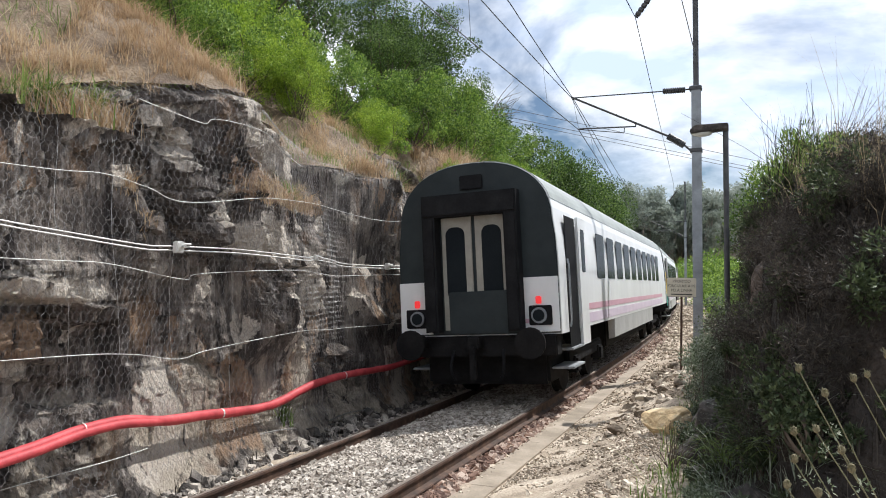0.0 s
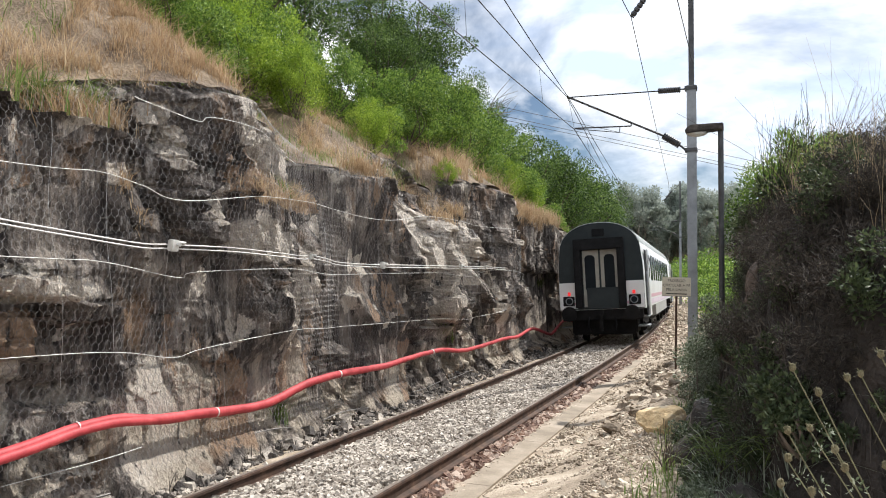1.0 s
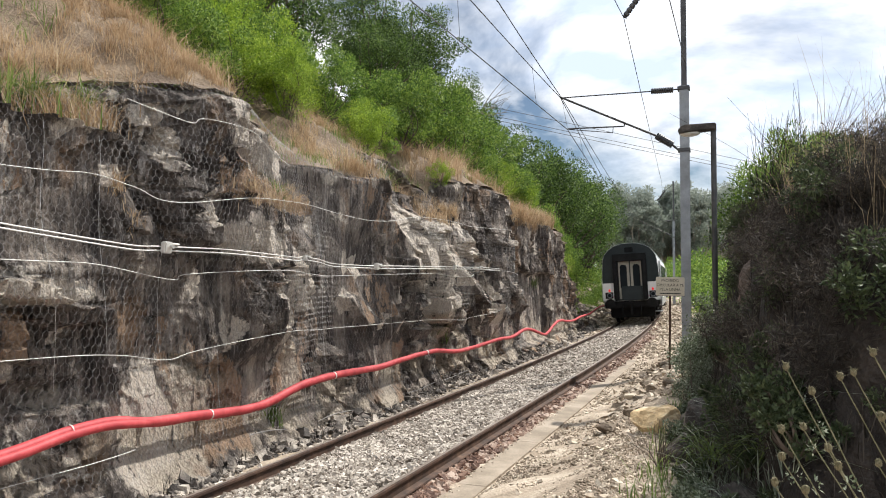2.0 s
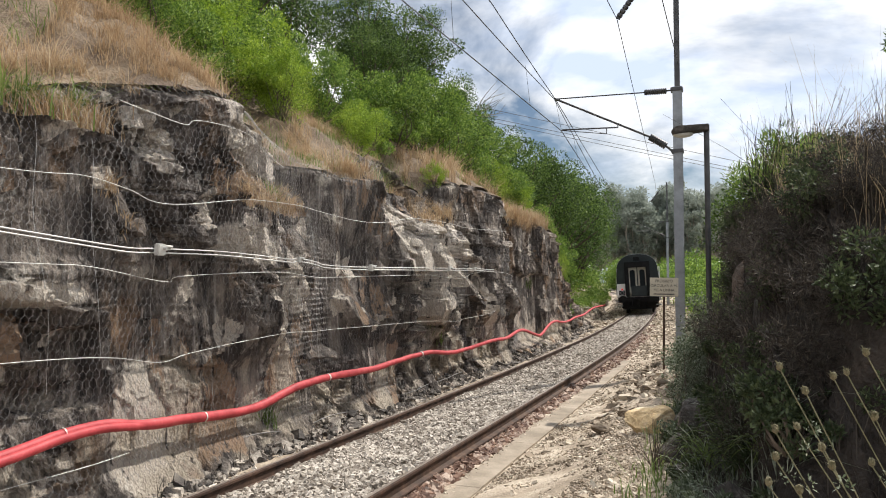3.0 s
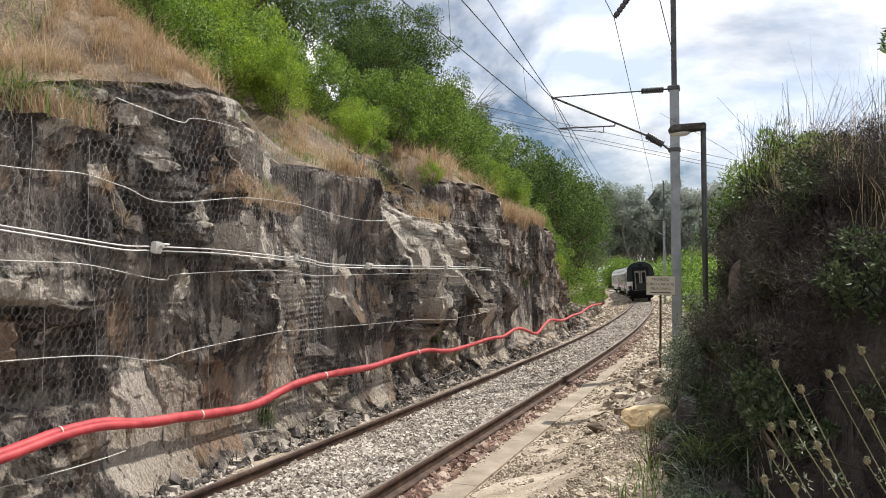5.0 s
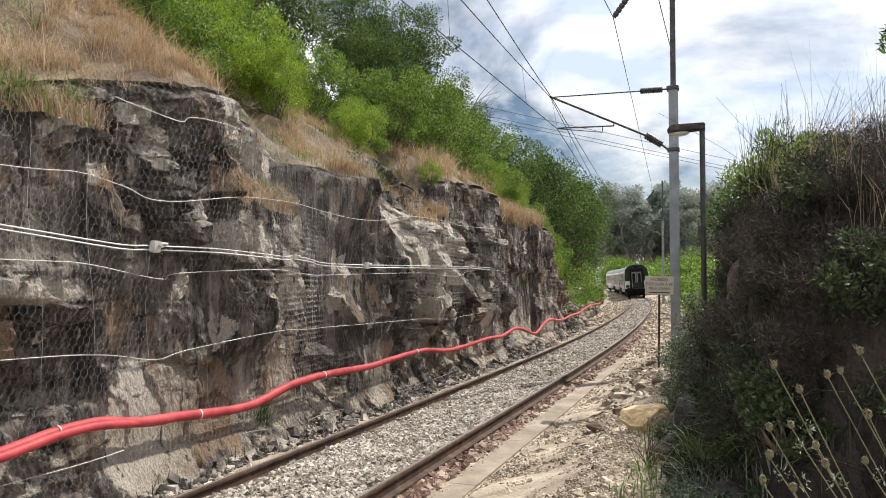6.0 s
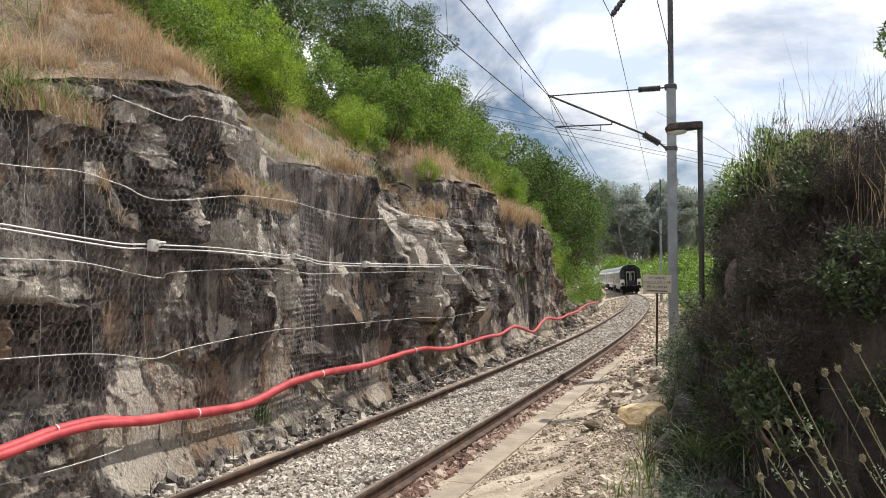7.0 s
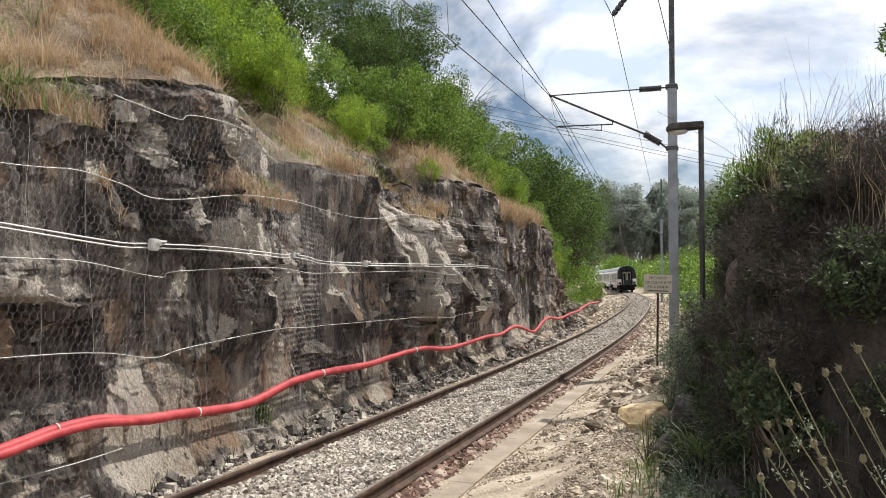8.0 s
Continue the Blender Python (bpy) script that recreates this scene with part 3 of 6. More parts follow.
    # sloping ledge under it
    u += 0.24 * np.clip((3.5 - wz) / 0.5, 0, 1) * np.clip((ws - 7.9) / 0.15, 0, 1) * np.clip((10.35 - ws) / 0.12, 0, 1)
    # grassy step and the set-back block above the broken face
    u -= 0.36 * np.clip((wz - 3.92) / 0.05, 0, 1) * np.clip((ws - 11.9) / 0.1, 0, 1) * np.clip((16.4 - ws) / 0.2, 0, 1)
    u -= 0.16 * np.clip((wz - 3.3 - 0.1 * (ws - 13.5)) / 0.6, 0, 1) * np.clip((ws - 13.0) / 0.2, 0, 1) * np.clip((17.3 - ws) / 0.2, 0, 1)
    # black corner block over the broken face
    u += panel(ws, wz, 17.4, 21.3, 3.0, 5.2, 0.16, 0.05, 0.0, -0.10)
    u -= 0.18 * bump2(ws, wz, 24.9, 1.1, 2.5, 1.25, 12)
    # slabs, hollows and wedges
    u += panel(ws, wz + 0.14 * (ws - 5), 4.2, 5.35, 1.72, 1.93, 0.30, -0.1, 0.3) + panel(ws, wz + 0.1 * (ws - 5), 5.3, 6.0, 1.58, 1.78, 0.24, -0.1, 0.3)
    u += panel(ws, wz, 4.5, 5.5, 1.15, 1.70, 0.10, -0.25, -0.30, -0.5) - 0.24 * bump2(ws, wz, 5.5, 1.2, 0.5, 0.55, 6)
    u -= 0.20 * bump2(ws, wz, 5.1, 0.35, 0.75, 0.65, 6)
    u += panel(ws, wz, 5.9, 7.3, -0.4, 1.02, 0.26, -0.06, -0.32, 0.15) + panel(ws, wz, 7.35, 7.95, -0.3, 0.75, 0.20, -0.2, -0.1)
    u -= 0.20 * bump2(ws, wz, 7.85, 0.55, 0.28, 0.42, 6)
    u += panel(ws, wz, 8.62, 8.95, 0.6, 2.02, 0.17, -0.25, 0.05, -0.08) + panel(ws, wz, 8.95, 9.6, 0.2, 1.2, 0.16, -0.3, -0.2)
    u += panel(ws, wz, 11.55, 12.2, 1.15, 1.72, 0.16, -0.45, -0.2, -0.6)
    u += panel(ws, wz, 12.9, 13.5, 1.95, 2.45, 0.22, -0.1, 0.35, -0.5)
    u -= 0.30 * bump2(ws, wz, 14.1, 1.05, 0.45, 0.42, 7)
    u -= 0.25 * bump2(ws, wz, 17.0, 1.3, 0.35, 0.6, 6)
    u += 0.30 * np.clip((0.2 - z) / 0.5, 0, 1) * (0.5 + fbm(s * 2, z * 2, 15))
    # nothing reaches the conduit in front of the foot
    u += 0.07 * np.clip((0.9 - z) / 0.9, 0, 1.3)
    reach = np.interp(z, [-0.3, 0.08, 0.85, 1.4], [-1.80, -2.13, -2.13, -1.7])
    over = np.maximum(u - reach + 0.20, 0)
    return u - over + 0.20 * (1 - np.exp(-over / 0.20))


def rim(s):
    """Edge of the brow, as the distance to the right of the track centre."""
    return cliff_u(s, cliff_top(s) - 0.1)


def cliff_grid():
    s = np.concatenate([np.arange(-6, 3, 0.12), np.arange(3, 14, 0.028), np.arange(14, 31, 0.05), np.arange(31, 62, 0.15)])
    t = np.linspace(0, 1, 190)
    S, T = np.meshgrid(s, t, indexing="ij")
    return S, -0.6 + (cliff_top(S) + 0.6 + 0.12 * fbm(S * 2.2, S * 0, 17)) * T


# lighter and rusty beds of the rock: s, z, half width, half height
# first pale spot puts sunlight into the colour of a lit part
FRESH_AND_LIT = [(8.5, 2.55, 0.9, 0.4), (9.6, 2.0, 0.3, 0.6), (6.75, 0.62, 0.7, 0.55), (6.4, 0.0, 0.5, 0.4), (8.85, 1.5, 0.14, 0.6), (9.25, 0.75, 0.35, 0.5), (15.0, 2.6, 1.9, 0.85), (15.2, 1.3, 0.4, 0.8), (17.4, 2.9, 1.0, 0.7), (13.4, 2.9, 0.45, 0.8), (16.6, 1.7, 0.7, 0.7), (19.5, 1.2, 0.5, 0.9), (5.1, 1.86, 0.9, 0.16), (9.0, 3.95, 1.6, 0.5)]
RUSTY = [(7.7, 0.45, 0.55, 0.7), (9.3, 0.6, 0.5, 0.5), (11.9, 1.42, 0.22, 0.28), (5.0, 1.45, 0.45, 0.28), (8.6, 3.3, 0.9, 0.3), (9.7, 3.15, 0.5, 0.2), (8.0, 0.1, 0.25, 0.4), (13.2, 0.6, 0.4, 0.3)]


def cliff():
    S, Z = cliff_grid()
    U = cliff_u(S, Z)
    # the brow rounds back into the hill
    T = np.linspace(0, 1, 190)[None]
    U -= 0.35 * np.clip((T - 0.96) / 0.04, 0, 1) ** 2
    v = place(S, U, Z)
    brow = place(S[:, -1:], U[:, -1:] - 1.2, Z[:, -1:] - 0.1)
    v = np.concatenate([v, brow], 1)
    S = np.concatenate([S, S[:, -1:]], 1)
    ob = mesh_ob("rock_cliff", v, grid_faces(*S.shape), CLIFF)
    Z = np.concatenate([Z, Z[:, -1:]], 1)
    ws = S + 0.13 * fbm(S * 0.9, Z * 0.9, 11, 3) + 0.03 * fbm(S * 5, Z * 5, 16, 2)
    wz = Z + 0.13 * fbm(S * 0.9 + 9, Z * 0.9, 12, 3) + 0.03 * fbm(S * 5 + 7, Z * 5, 18, 2)
    tone = chips(ws + 0.2 * wz, wz, 0.55, 0.8, 41, 1.7, True)
    chip = chips(ws - 0.15 * wz, wz, 0.22, 0.34, 51, 1.8, True)
    for key, spots in (("fresh", FRESH_AND_LIT), ("rusty", RUSTY)):
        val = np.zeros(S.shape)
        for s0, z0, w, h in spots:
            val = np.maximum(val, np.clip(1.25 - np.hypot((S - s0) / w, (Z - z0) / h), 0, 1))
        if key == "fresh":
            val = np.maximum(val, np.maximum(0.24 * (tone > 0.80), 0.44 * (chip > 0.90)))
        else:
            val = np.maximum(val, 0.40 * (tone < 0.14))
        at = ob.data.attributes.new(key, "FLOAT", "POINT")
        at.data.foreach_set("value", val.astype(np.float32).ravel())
    tagged(ob, "dark weathered rock cutting face with pale breaks and rusty streaks", "cliff", kind="structure")


BROW_S = np.arange(-40, 131, 0.2)
BROW_U = rim(BROW_S)


def hill_z(s, u):
    """Slope above the cutting."""
    back = np.maximum(np.interp(s, BROW_S, BROW_U) - u, -0.1)
    z = cliff_top(s) - 0.10 + np.where(back < 12, 0.60 * back, 7.2 + 0.35 * (back - 12))
    z += (0.35 * fbm(s * 0.6, u * 0.6, 21) + 0.12 * fbm(s * 3, u * 3, 22)) * np.clip(back * 0.9, 0, 1)
    return z


def hill():
    s = np.concatenate([np.arange(-40, 2, 1.0), np.arange(2, 36, 0.16), np.arange(36, 130, 0.8)])
    b = np.concatenate([np.arange(0, 3, 0.12), np.arange(3, 14, 0.4), np.arange(14, 60, 2.5)])
    S, B = np.meshgrid(s, b, indexing="ij")
    edge = rim(s) - 0.10
    U = edge[:, None] - B
    v = place(S, U, hill_z(S, U))
    ob = mesh_ob("hillside", v, grid_faces(*S.shape), HILL, smooth=True)
    tagged(ob, "dry brown hillside above the rock cutting", "hillside", kind="structure")


# ---- bank beside the camera ----
def bank_toe(y):
    return np.interp(y, [0, 3.5, 5, 7, 10, 14, 17, 21, 26, 34, 60], [2.0, 0.7, -0.25, -0.36, -0.42, -0.16, 0.05, 0.25, 0.6, 1.0, 0.6])


def bank_z(x, y):
    d = x - bank_toe(y) + 0.25 * fbm(x * 0.9, y * 0.9, 33)
    h = np.interp(y, [2, 4, 5.5, 7.5, 10, 14, 18, 22, 30, 60], [0.0, 0.6, 1.9, 2.4, 2.4, 2.6, 2.7, 2.4, 2.2, 2.5])
    w = np.interp(y, [3, 5.5, 8, 11, 14, 20], [1.0, 0.70, 0.62, 0.55, 0.42, 0.40])
    dd = np.maximum(d, 0)
    rise = np.where(d > 0, h * (1 - np.exp(-(dd / w) ** 2.2)) + 0.10 * dd, 0.5 * d)
    lump, e = blocks(y + 0.3 * x, x * 1.3 + 0.4 * rise, 0.7, 0.45, 71)
    return 0.28 + rise + (0.28 * lump - 0.12 * np.clip(1 - e / 0.12, 0, 1) + 0.22 * fbm(x * 2.2, y * 2.2, 35) + 0.12 * fbm(x * 7, y * 7, 36)) * np.clip(d * 2.5, 0, 1)


def bank():
    y = np.concatenate([np.arange(-2, 4, 0.25), np.arange(4, 22, 0.07), np.arange(22, 70, 0.6)])
    d = np.concatenate([np.arange(-0.5, 2.6, 0.05), np.arange(2.6, 12, 0.6), np.arange(12, 60, 4)])
    Y, D = np.meshgrid(y, d, indexing="ij")
    X = bank_toe(Y) + D
    ob = mesh_ob("earth_bank", np.stack([X, Y, bank_z(X, Y)], -1), grid_faces(*Y.shape)[:, ::-1], SHADED_SOIL, smooth=True)
    tagged(ob, "earth bank with roots and dead stems, its shade put into the soil colour", "bank", kind="structure")


ground()
ballast()
rail(-1)
rail(1)
cable_trough()
cliff()
hill()
bank()


# ---- plants ----
def leaf_cloud(n, centres, radii, leaf, seed, long=2.2, up=0.25, tall=0.85):
    """Small folded leaves gathered in clumps."""
    rng = np.random.default_rng(seed)
    k = rng.integers(0, len(centres), n)
    way = rng.normal(size=(n, 3))
    way /= np.linalg.norm(way, axis=1, keepdims=True)
    r = radii[k][:, None] * (0.35 + 0.65 * rng.random((n, 1)) ** 0.5)
    c = centres[k] + way * r * np.array([1, 1, tall])
    d = way * 0.7 + rng.normal(0, 0.6, (n, 3)) + np.array([0, 0, up])
    d /= np.linalg.norm(d, axis=1, keepdims=True)
    side = np.cross(d, rng.normal(size=(n, 3)))
    side /= np.linalg.norm(side, axis=1, keepdims=True) + 1e-9
    up_ = np.cross(side, d)
    size = leaf * rng.uniform(0.6, 1.4, (n, 1))
    v = np.stack([c, c + d * size * long * 0.5 + side * size * 0.5, c + d * size * long + up_ * size * 0.25, c + d * size * long * 0.5 - side * size * 0.5], 1)
    f = np.arange(n * 4).reshape(n, 4)
    return v.reshape(-1, 3), f


def blades(base, height, width, lean, seed, droop=0.35):
    """Grass: thin bent blades from base points."""
    rng = np.random.default_rng(seed)
    n = len(base)
    h = np.asarray(height) * rng.uniform(0.6, 1.3, n)
    a = rng.uniform(0, 6.28, n)
    out = np.stack([np.cos(a), np.sin(a), np.zeros(n)], -1)
    side = np.stack([-np.sin(a), np.cos(a), np.zeros(n)], -1) * (np.asarray(width) * rng.uniform(0.6, 1.3, n))[:, None]
    l = np.abs(rng.normal(0, lean, n))[:, None] * h[:, None]
    up = np.array([0, 0, 1.0])
    p1 = base + up * (h * 0.55)[:, None] + out * l * 0.35
    p2 = base + up * (h * (1 - droop * rng.random(n)))[:, None] + out * l
    v = np.stack([base - side, base + side, p1 + side * 0.8, p1 - side * 0.8, p2 + side * 0.12, p2 - side * 0.12], 1)
    i = (np.arange(n) * 6)[:, None]
    f = np.concatenate([i + np.array([[0, 1, 2, 3]]), i + np.array([[3, 2, 4, 5]])])
    return v.reshape(-1, 3), f


def branch_set(tips, root, r0, seed, bend=0.15):
    rng = np.random.default_rng(seed)
    out = []
    for t in tips:
        m = (np.asarray(root) + t) / 2 + rng.normal(0, bend, 3)
        p = spline([root, m, t], 4)
        out.append(tube(p, np.linspace(r0, r0 * 0.25, len(p)), 5))
    return joined(out)


def bush(name, leaves, wood, n, size, seed, leaf=0.045, clumps=26, label="", category="shrub", group="", trunk=0.0, long=2.2, radius=0.28, stems=True, up=0.25, tall=0.85):
    """A shrub or small tree, its foot at the origin: stems and a crown of clumped leaves."""
    rng = np.random.default_rng(seed)
    root = tagged(new(name), label, category, group)
    w, d, h = size
    c = rng.normal(size=(clumps, 3))
    c /= np.linalg.norm(c, axis=1, keepdims=True)
    c *= (0.30 + 0.70 * rng.random((clumps, 1)) ** 0.6)
    c = c * np.array([w / 2, d / 2, (h - trunk) / 2]) * rng.uniform(0.8, 1.1, (clumps, 1)) + np.array([0, 0, trunk + (h - trunk) / 2])
    rad = radius * min(w, h) * rng.uniform(0.5, 1.15, clumps)
    v, f = leaf_cloud(n, c, rad, leaf, seed + 1, long, up, tall)
    mesh_ob("crown", v, f, leaves, root)
    if not stems:
        return root
    tips = c[rng.permutation(clumps)[:min(clumps, 14)]]
    v, f = branch_set(tips, (0, 0, trunk * 0.7), 0.022 * h ** 0.7 if trunk else 0.02, seed + 2, 0.025 * h if trunk else 0.08 * h)
    if trunk:
        p = spline([(0, 0, -0.4), (0.05 * h * rng.normal(), 0.03 * h, trunk * 0.5), (0, 0, trunk * 0.75), (0.02 * h, 0, trunk + (h - trunk) * 0.4)], 4)
        v, f = joined([(v, f), tube(p, np.linspace(0.035 * h ** 0.8, 0.012 * h ** 0.8, len(p)), 7)])
    mesh_ob("trunk" if trunk else "wood", v, f, wood, root)
    return root


def on_hill(s, u, turn=0.0, scale=1.0, sink=0.12):
    p = place(np.array(s, float), np.array(u, float), hill_z(np.array(s, float), np.array(u, float)))
    return Matrix.Translation(Vector(p) - Vector((0, 0, sink))) @ Matrix.Rotation(turn, 4, "Z") @ Matrix.Diagonal((scale, scale, scale, 1))


def planted(proto, poses):
    """Put the first plant at the first pose and copies at the others."""
    proto.matrix_basis = poses[0]
    for m in poses[1:]:
        ob = copy_thing(proto, Matrix.Identity(4))
        ob.matrix_basis = m


def hillside_plants():
    bright = bush("bright_shrub", LEAF_BRIGHT, BARK, 10000, (2.3, 2.2, 2.4), 101, 0.022, 32, "bright yellow-green leafy shrub on the hillside", group="hillside shrubs", radius=0.155, long=3.2, up=0.6, tall=1.15)
    planted(bright, [on_hill(*a) for a in ((12.9, -4.75, 0.3, 0.72), (12.2, -5.3, 2.2, 0.8), (14.4, -3.55, 1.3, 0.55), (15.2, -3.9, 4.2, 0.55), (11.2, -5.4, 0.8, 0.85), (17.4, -2.95, 2.6, 0.30), (30.0, -4.0, 1.6, 0.9), (34.0, -4.2, 0.2, 0.9), (26.0, -4.0, 5.2, 0.7), (38.0, -4.2, 3.2, 1.0), (9.0, -5.4, 1.2, 0.9), (12.6, -4.4, 5.2, 0.6), (10.4, -5.4, 2.2, 0.55), (13.4, -5.9, 3.6, 0.9))])
    mid = bush("green_shrub", LEAF_MID, BARK, 13000, (2.6, 2.4, 2.4), 111, 0.028, 32, "mid-green dense shrub on the hillside", group="hillside shrubs", radius=0.16, long=2.6, up=0.45, tall=0.95)
    planted(mid, [on_hill(*a) for a in ((10.3, -4.9, 0.0, 0.75), (9.2, -5.2, 1.7, 0.8), (7.9, -5.6, 2.0, 0.9), (13.9, -5.6, 3.3, 0.8), (16.3, -4.5, 0.4, 0.75), (18.2, -4.4, 1.1, 0.9), (20.0, -4.5, 2.4, 1.1), (22.5, -4.6, 4.0, 1.15), (25.0, -4.8, 5.0, 1.15), (28.0, -4.8, 0.6, 1.2), (31.5, -5.0, 3.0, 1.2), (35.0, -5.0, 2.0, 1.25), (39.0, -5.0, 1.0, 1.3), (43.0, -4.8, 5.5, 1.3), (6.5, -6.3, 4.5, 1.0), (5.3, -6.9, 3.6, 1.0), (10.8, -6.4, 5.1, 1.0), (14.5, -6.8, 0.7, 0.9), (16.5, -6.2, 1.9, 0.9), (12.8, -7.2, 2.8, 0.9), (8.4, -5.3, 1.3, 0.5), (9.0, -5.1, 2.9, 0.5), (9.7, -4.9, 4.1, 0.5), (7.9, -5.6, 0.4, 0.5), (15.3, -5.2, 4.4, 0.8), (17.3, -4.9, 0.9, 0.85), (23.8, -4.0, 3.8, 0.7), (33.0, -3.9, 2.2, 0.8), (29.6, -4.2, 4.8, 0.8), (36.5, -4.0, 1.2, 0.9))])
    dark = bush("dark_tree", LEAF_DARK, BARK, 22000, (4.2, 4.0, 4.6), 121, 0.036, 50, "dark green bushy hillside tree with uneven crown", "tree", "hillside trees", trunk=0.9, radius=0.155)
    planted(dark, [on_hill(*a) for a in ((19.0, -5.6, 0.2, 0.65), (21.5, -6.3, 1.0, 0.9), (25.5, -6.4, 3.1, 0.9), (30.0, -6.6, 4.0, 1.0), (35.0, -6.8, 5.2, 1.25), (9.0, -9.0, 2.9, 0.9), (41.0, -6.6, 1.9, 1.6), (46.0, -6.4, 2.7, 1.75), (51.0, -6.0, 0.4, 1.9), (56.0, -5.8, 3.6, 1.95), (62.0, -5.6, 1.2, 1.9), (70.0, -5.8, 4.4, 1.7), (15.6, -8.2, 2.3, 0.9), (17.8, -7.6, 5.0, 0.9), (6.5, -9.5, 4.4, 1.0))])
    tall = bush("spreading_tree", LEAF_DARK, BARK, 22000, (5.0, 4.6, 6.2), 126, 0.038, 60, "tall dark green tree with airy spreading crown", "tree", "hillside trees", trunk=2.4, radius=0.125)
    planted(tall, [on_hill(22.3, -6.2, 0.6, 0.82), on_hill(21.2, -7.0, 3.0, 0.72)])
    # a bare dead branch leaning out of the shrubs
    root = tagged(new("dead_branch"), "bare grey dead branch above the hillside shrubs", "branch")
    b = Vector(place(26.0, -4.6, 8.3))
    rng = np.random.default_rng(8)
    tips = [b + Vector((0.9 + 0.5 * rng.random(), rng.normal(0, 0.3), 0.35 + 0.45 * rng.normal())) for _ in range(11)]
    v, f = branch_set([np.array(t) for t in tips], np.array(b), 0.02, 5, 0.15)
    mesh_ob("wood", v, f, PALE_BARK, root)


def dry_grass():
    rng = np.random.default_rng(77)
    bits = []
    for n, s0, s1, b0, b1, h in ((26000, 2.5, 9.0, 0.0, 2.8, 0.22), (13000, 9.0, 16, 0.0, 1.5, 0.24), (11000, 16, 38, 0.0, 1.3, 0.42), (9000, 3, 30, 1.2, 4.5, 0.36)):
        tufts = n // 32
        cs = rng.uniform(s0, s1, tufts)
        cu = rim(cs) - 0.12 - rng.uniform(b0, b1, tufts)
        pick = rng.integers(0, tufts, n)
        s, u = cs[pick] + rng.normal(0, 0.055, n), cu[pick] + rng.normal(0, 0.055, n)
        keep = fbm(s * 0.9, u * 1.4, 71) > (-0.12 if s0 < 9 else 0.02)
        s, u = s[keep], u[keep]
        bits.append(blades(place(s, u, hill_z(s, u) - 0.03), h * (0.55 + 0.9 * hash2(pick[keep].astype(float), pick[keep] * 0.0, 5)), np.full(len(s), 0.0032 if s0 < 16 else 0.007), 0.95, n))
    s = rng.uniform(3, 36, 9000)
    u = rim(s) - 0.15 - 2.6 * rng.random(9000) ** 1.3
    keep = fbm(s * 0.9, u * 1.4, 71) < -0.06
    s, u = s[keep], u[keep]
    v, f = blades(place(s, u, hill_z(s, u) - 0.03), np.full(len(s), 0.26), np.full(len(s), 0.005), 0.9, 44)
    tagged(mesh_ob("hill_weeds", v, f, BLADE), "yellow-green weeds between the dry grass", "weeds", kind="stuff")
    v, f = joined(bits)
    g = mesh_ob("dry_grass", v, f, DRY)
    tagged(g, "dry orange-brown grass along the cliff brow", "grass", kind="stuff")
    # tufts rooted on the ledges of the face
    bits, green = [], []
    for s0, z0, w, n, h in ((9.3, 3.08, 0.9, 900, 0.26), (8.2, 3.1, 0.4, 300, 0.22), (15.4, 3.35, 0.5, 350, 0.3), (17.2, 3.6, 0.7, 500, 0.35), (13.4, 3.8, 0.6, 400, 0.3), (24.5, 3.9, 2.2, 900, 0.5), (6.15, 2.95, 0.12, 120, 0.2), (6.3, 2.55, 0.1, 60, 0.2), (5.6, 3.7, 0.8, 500, 0.36), (12.0, 4.0, 0.8, 500, 0.3)):
        s = s0 + rng.normal(0, w * 0.5, n)
        z = z0 + rng.normal(0, 0.07, n)
        u = cliff_u(s, z) - 0.02
        bits.append(blades(place(s, u, z), np.full(n, h), np.full(n, 0.005), 0.9, int(n + s0), 0.6))
    # the bench over the lowest block, and the steps of the broken face
    for s0, s1, z0, z1, out, n, h in ((3.0, 6.5, 3.67, 3.70, 0.45, 3600, 0.30), (8.0, 10.2, 3.05, 3.45, 0.05, 1500, 0.20), (11.9, 15.5, 3.93, 3.97, 0.5, 2600, 0.28), (13.4, 17.2, 3.5, 3.95, 0.08, 1800, 0.28), (21.6, 28.5, 3.9, 4.3, 0.1, 3000, 0.5)):
        s, z = rng.uniform(s0, s1, n), rng.uniform(z0, z1, n)
        low = cliff_u(s, np.full(n, z0 - 0.12)) if out > 0.3 else cliff_u(s, z)
        keep = fbm(s * 1.6, z * 1.6, 73) > -0.12
        s, z, low = s[keep], z[keep], low[keep]
        u = low - (0.16 if out > 0.3 else 0.03) - out * rng.random(len(s))
        bits.append(blades(place(s, u, z - 0.02), np.full(len(s), h), np.full(len(s), 0.0030 if s0 < 20 else 0.007), 0.55, n, 0.35))
    v, f = joined(bits)
    tagged(mesh_ob("ledge_grass", v, f, DRY), "dry tufts of grass rooted on rock ledges", "grass", kind="stuff")
    for s0, z0, w, n, h in ((5.4, 3.75, 0.6, 500, 0.38), (6.2, 3.8, 0.15, 160, 0.4), (9.4, 3.2, 0.12, 120, 0.25), (14.6, 4.1, 0.5, 500, 0.4), (26.5, 1.8, 0.5, 160, 0.4), (15.8, 0.6, 0.2, 160, 0.45), (8.9, 0.0, 0.15, 90, 0.25)):
        s = s0 + rng.normal(0, w * 0.5, n)
        z = z0 + rng.normal(0, 0.06, n)
        green.append(blades(place(s, cliff_u(s, z) - 0.02, z), np.full(n, h), np.full(n, 0.007), 0.7, int(n + s0 * 3), 0.5))
    v, f = joined(green)
    tagged(mesh_ob("ledge_weeds", v, f, BLADE), "green weeds growing from cracks in the rock", "weeds", kind="stuff")


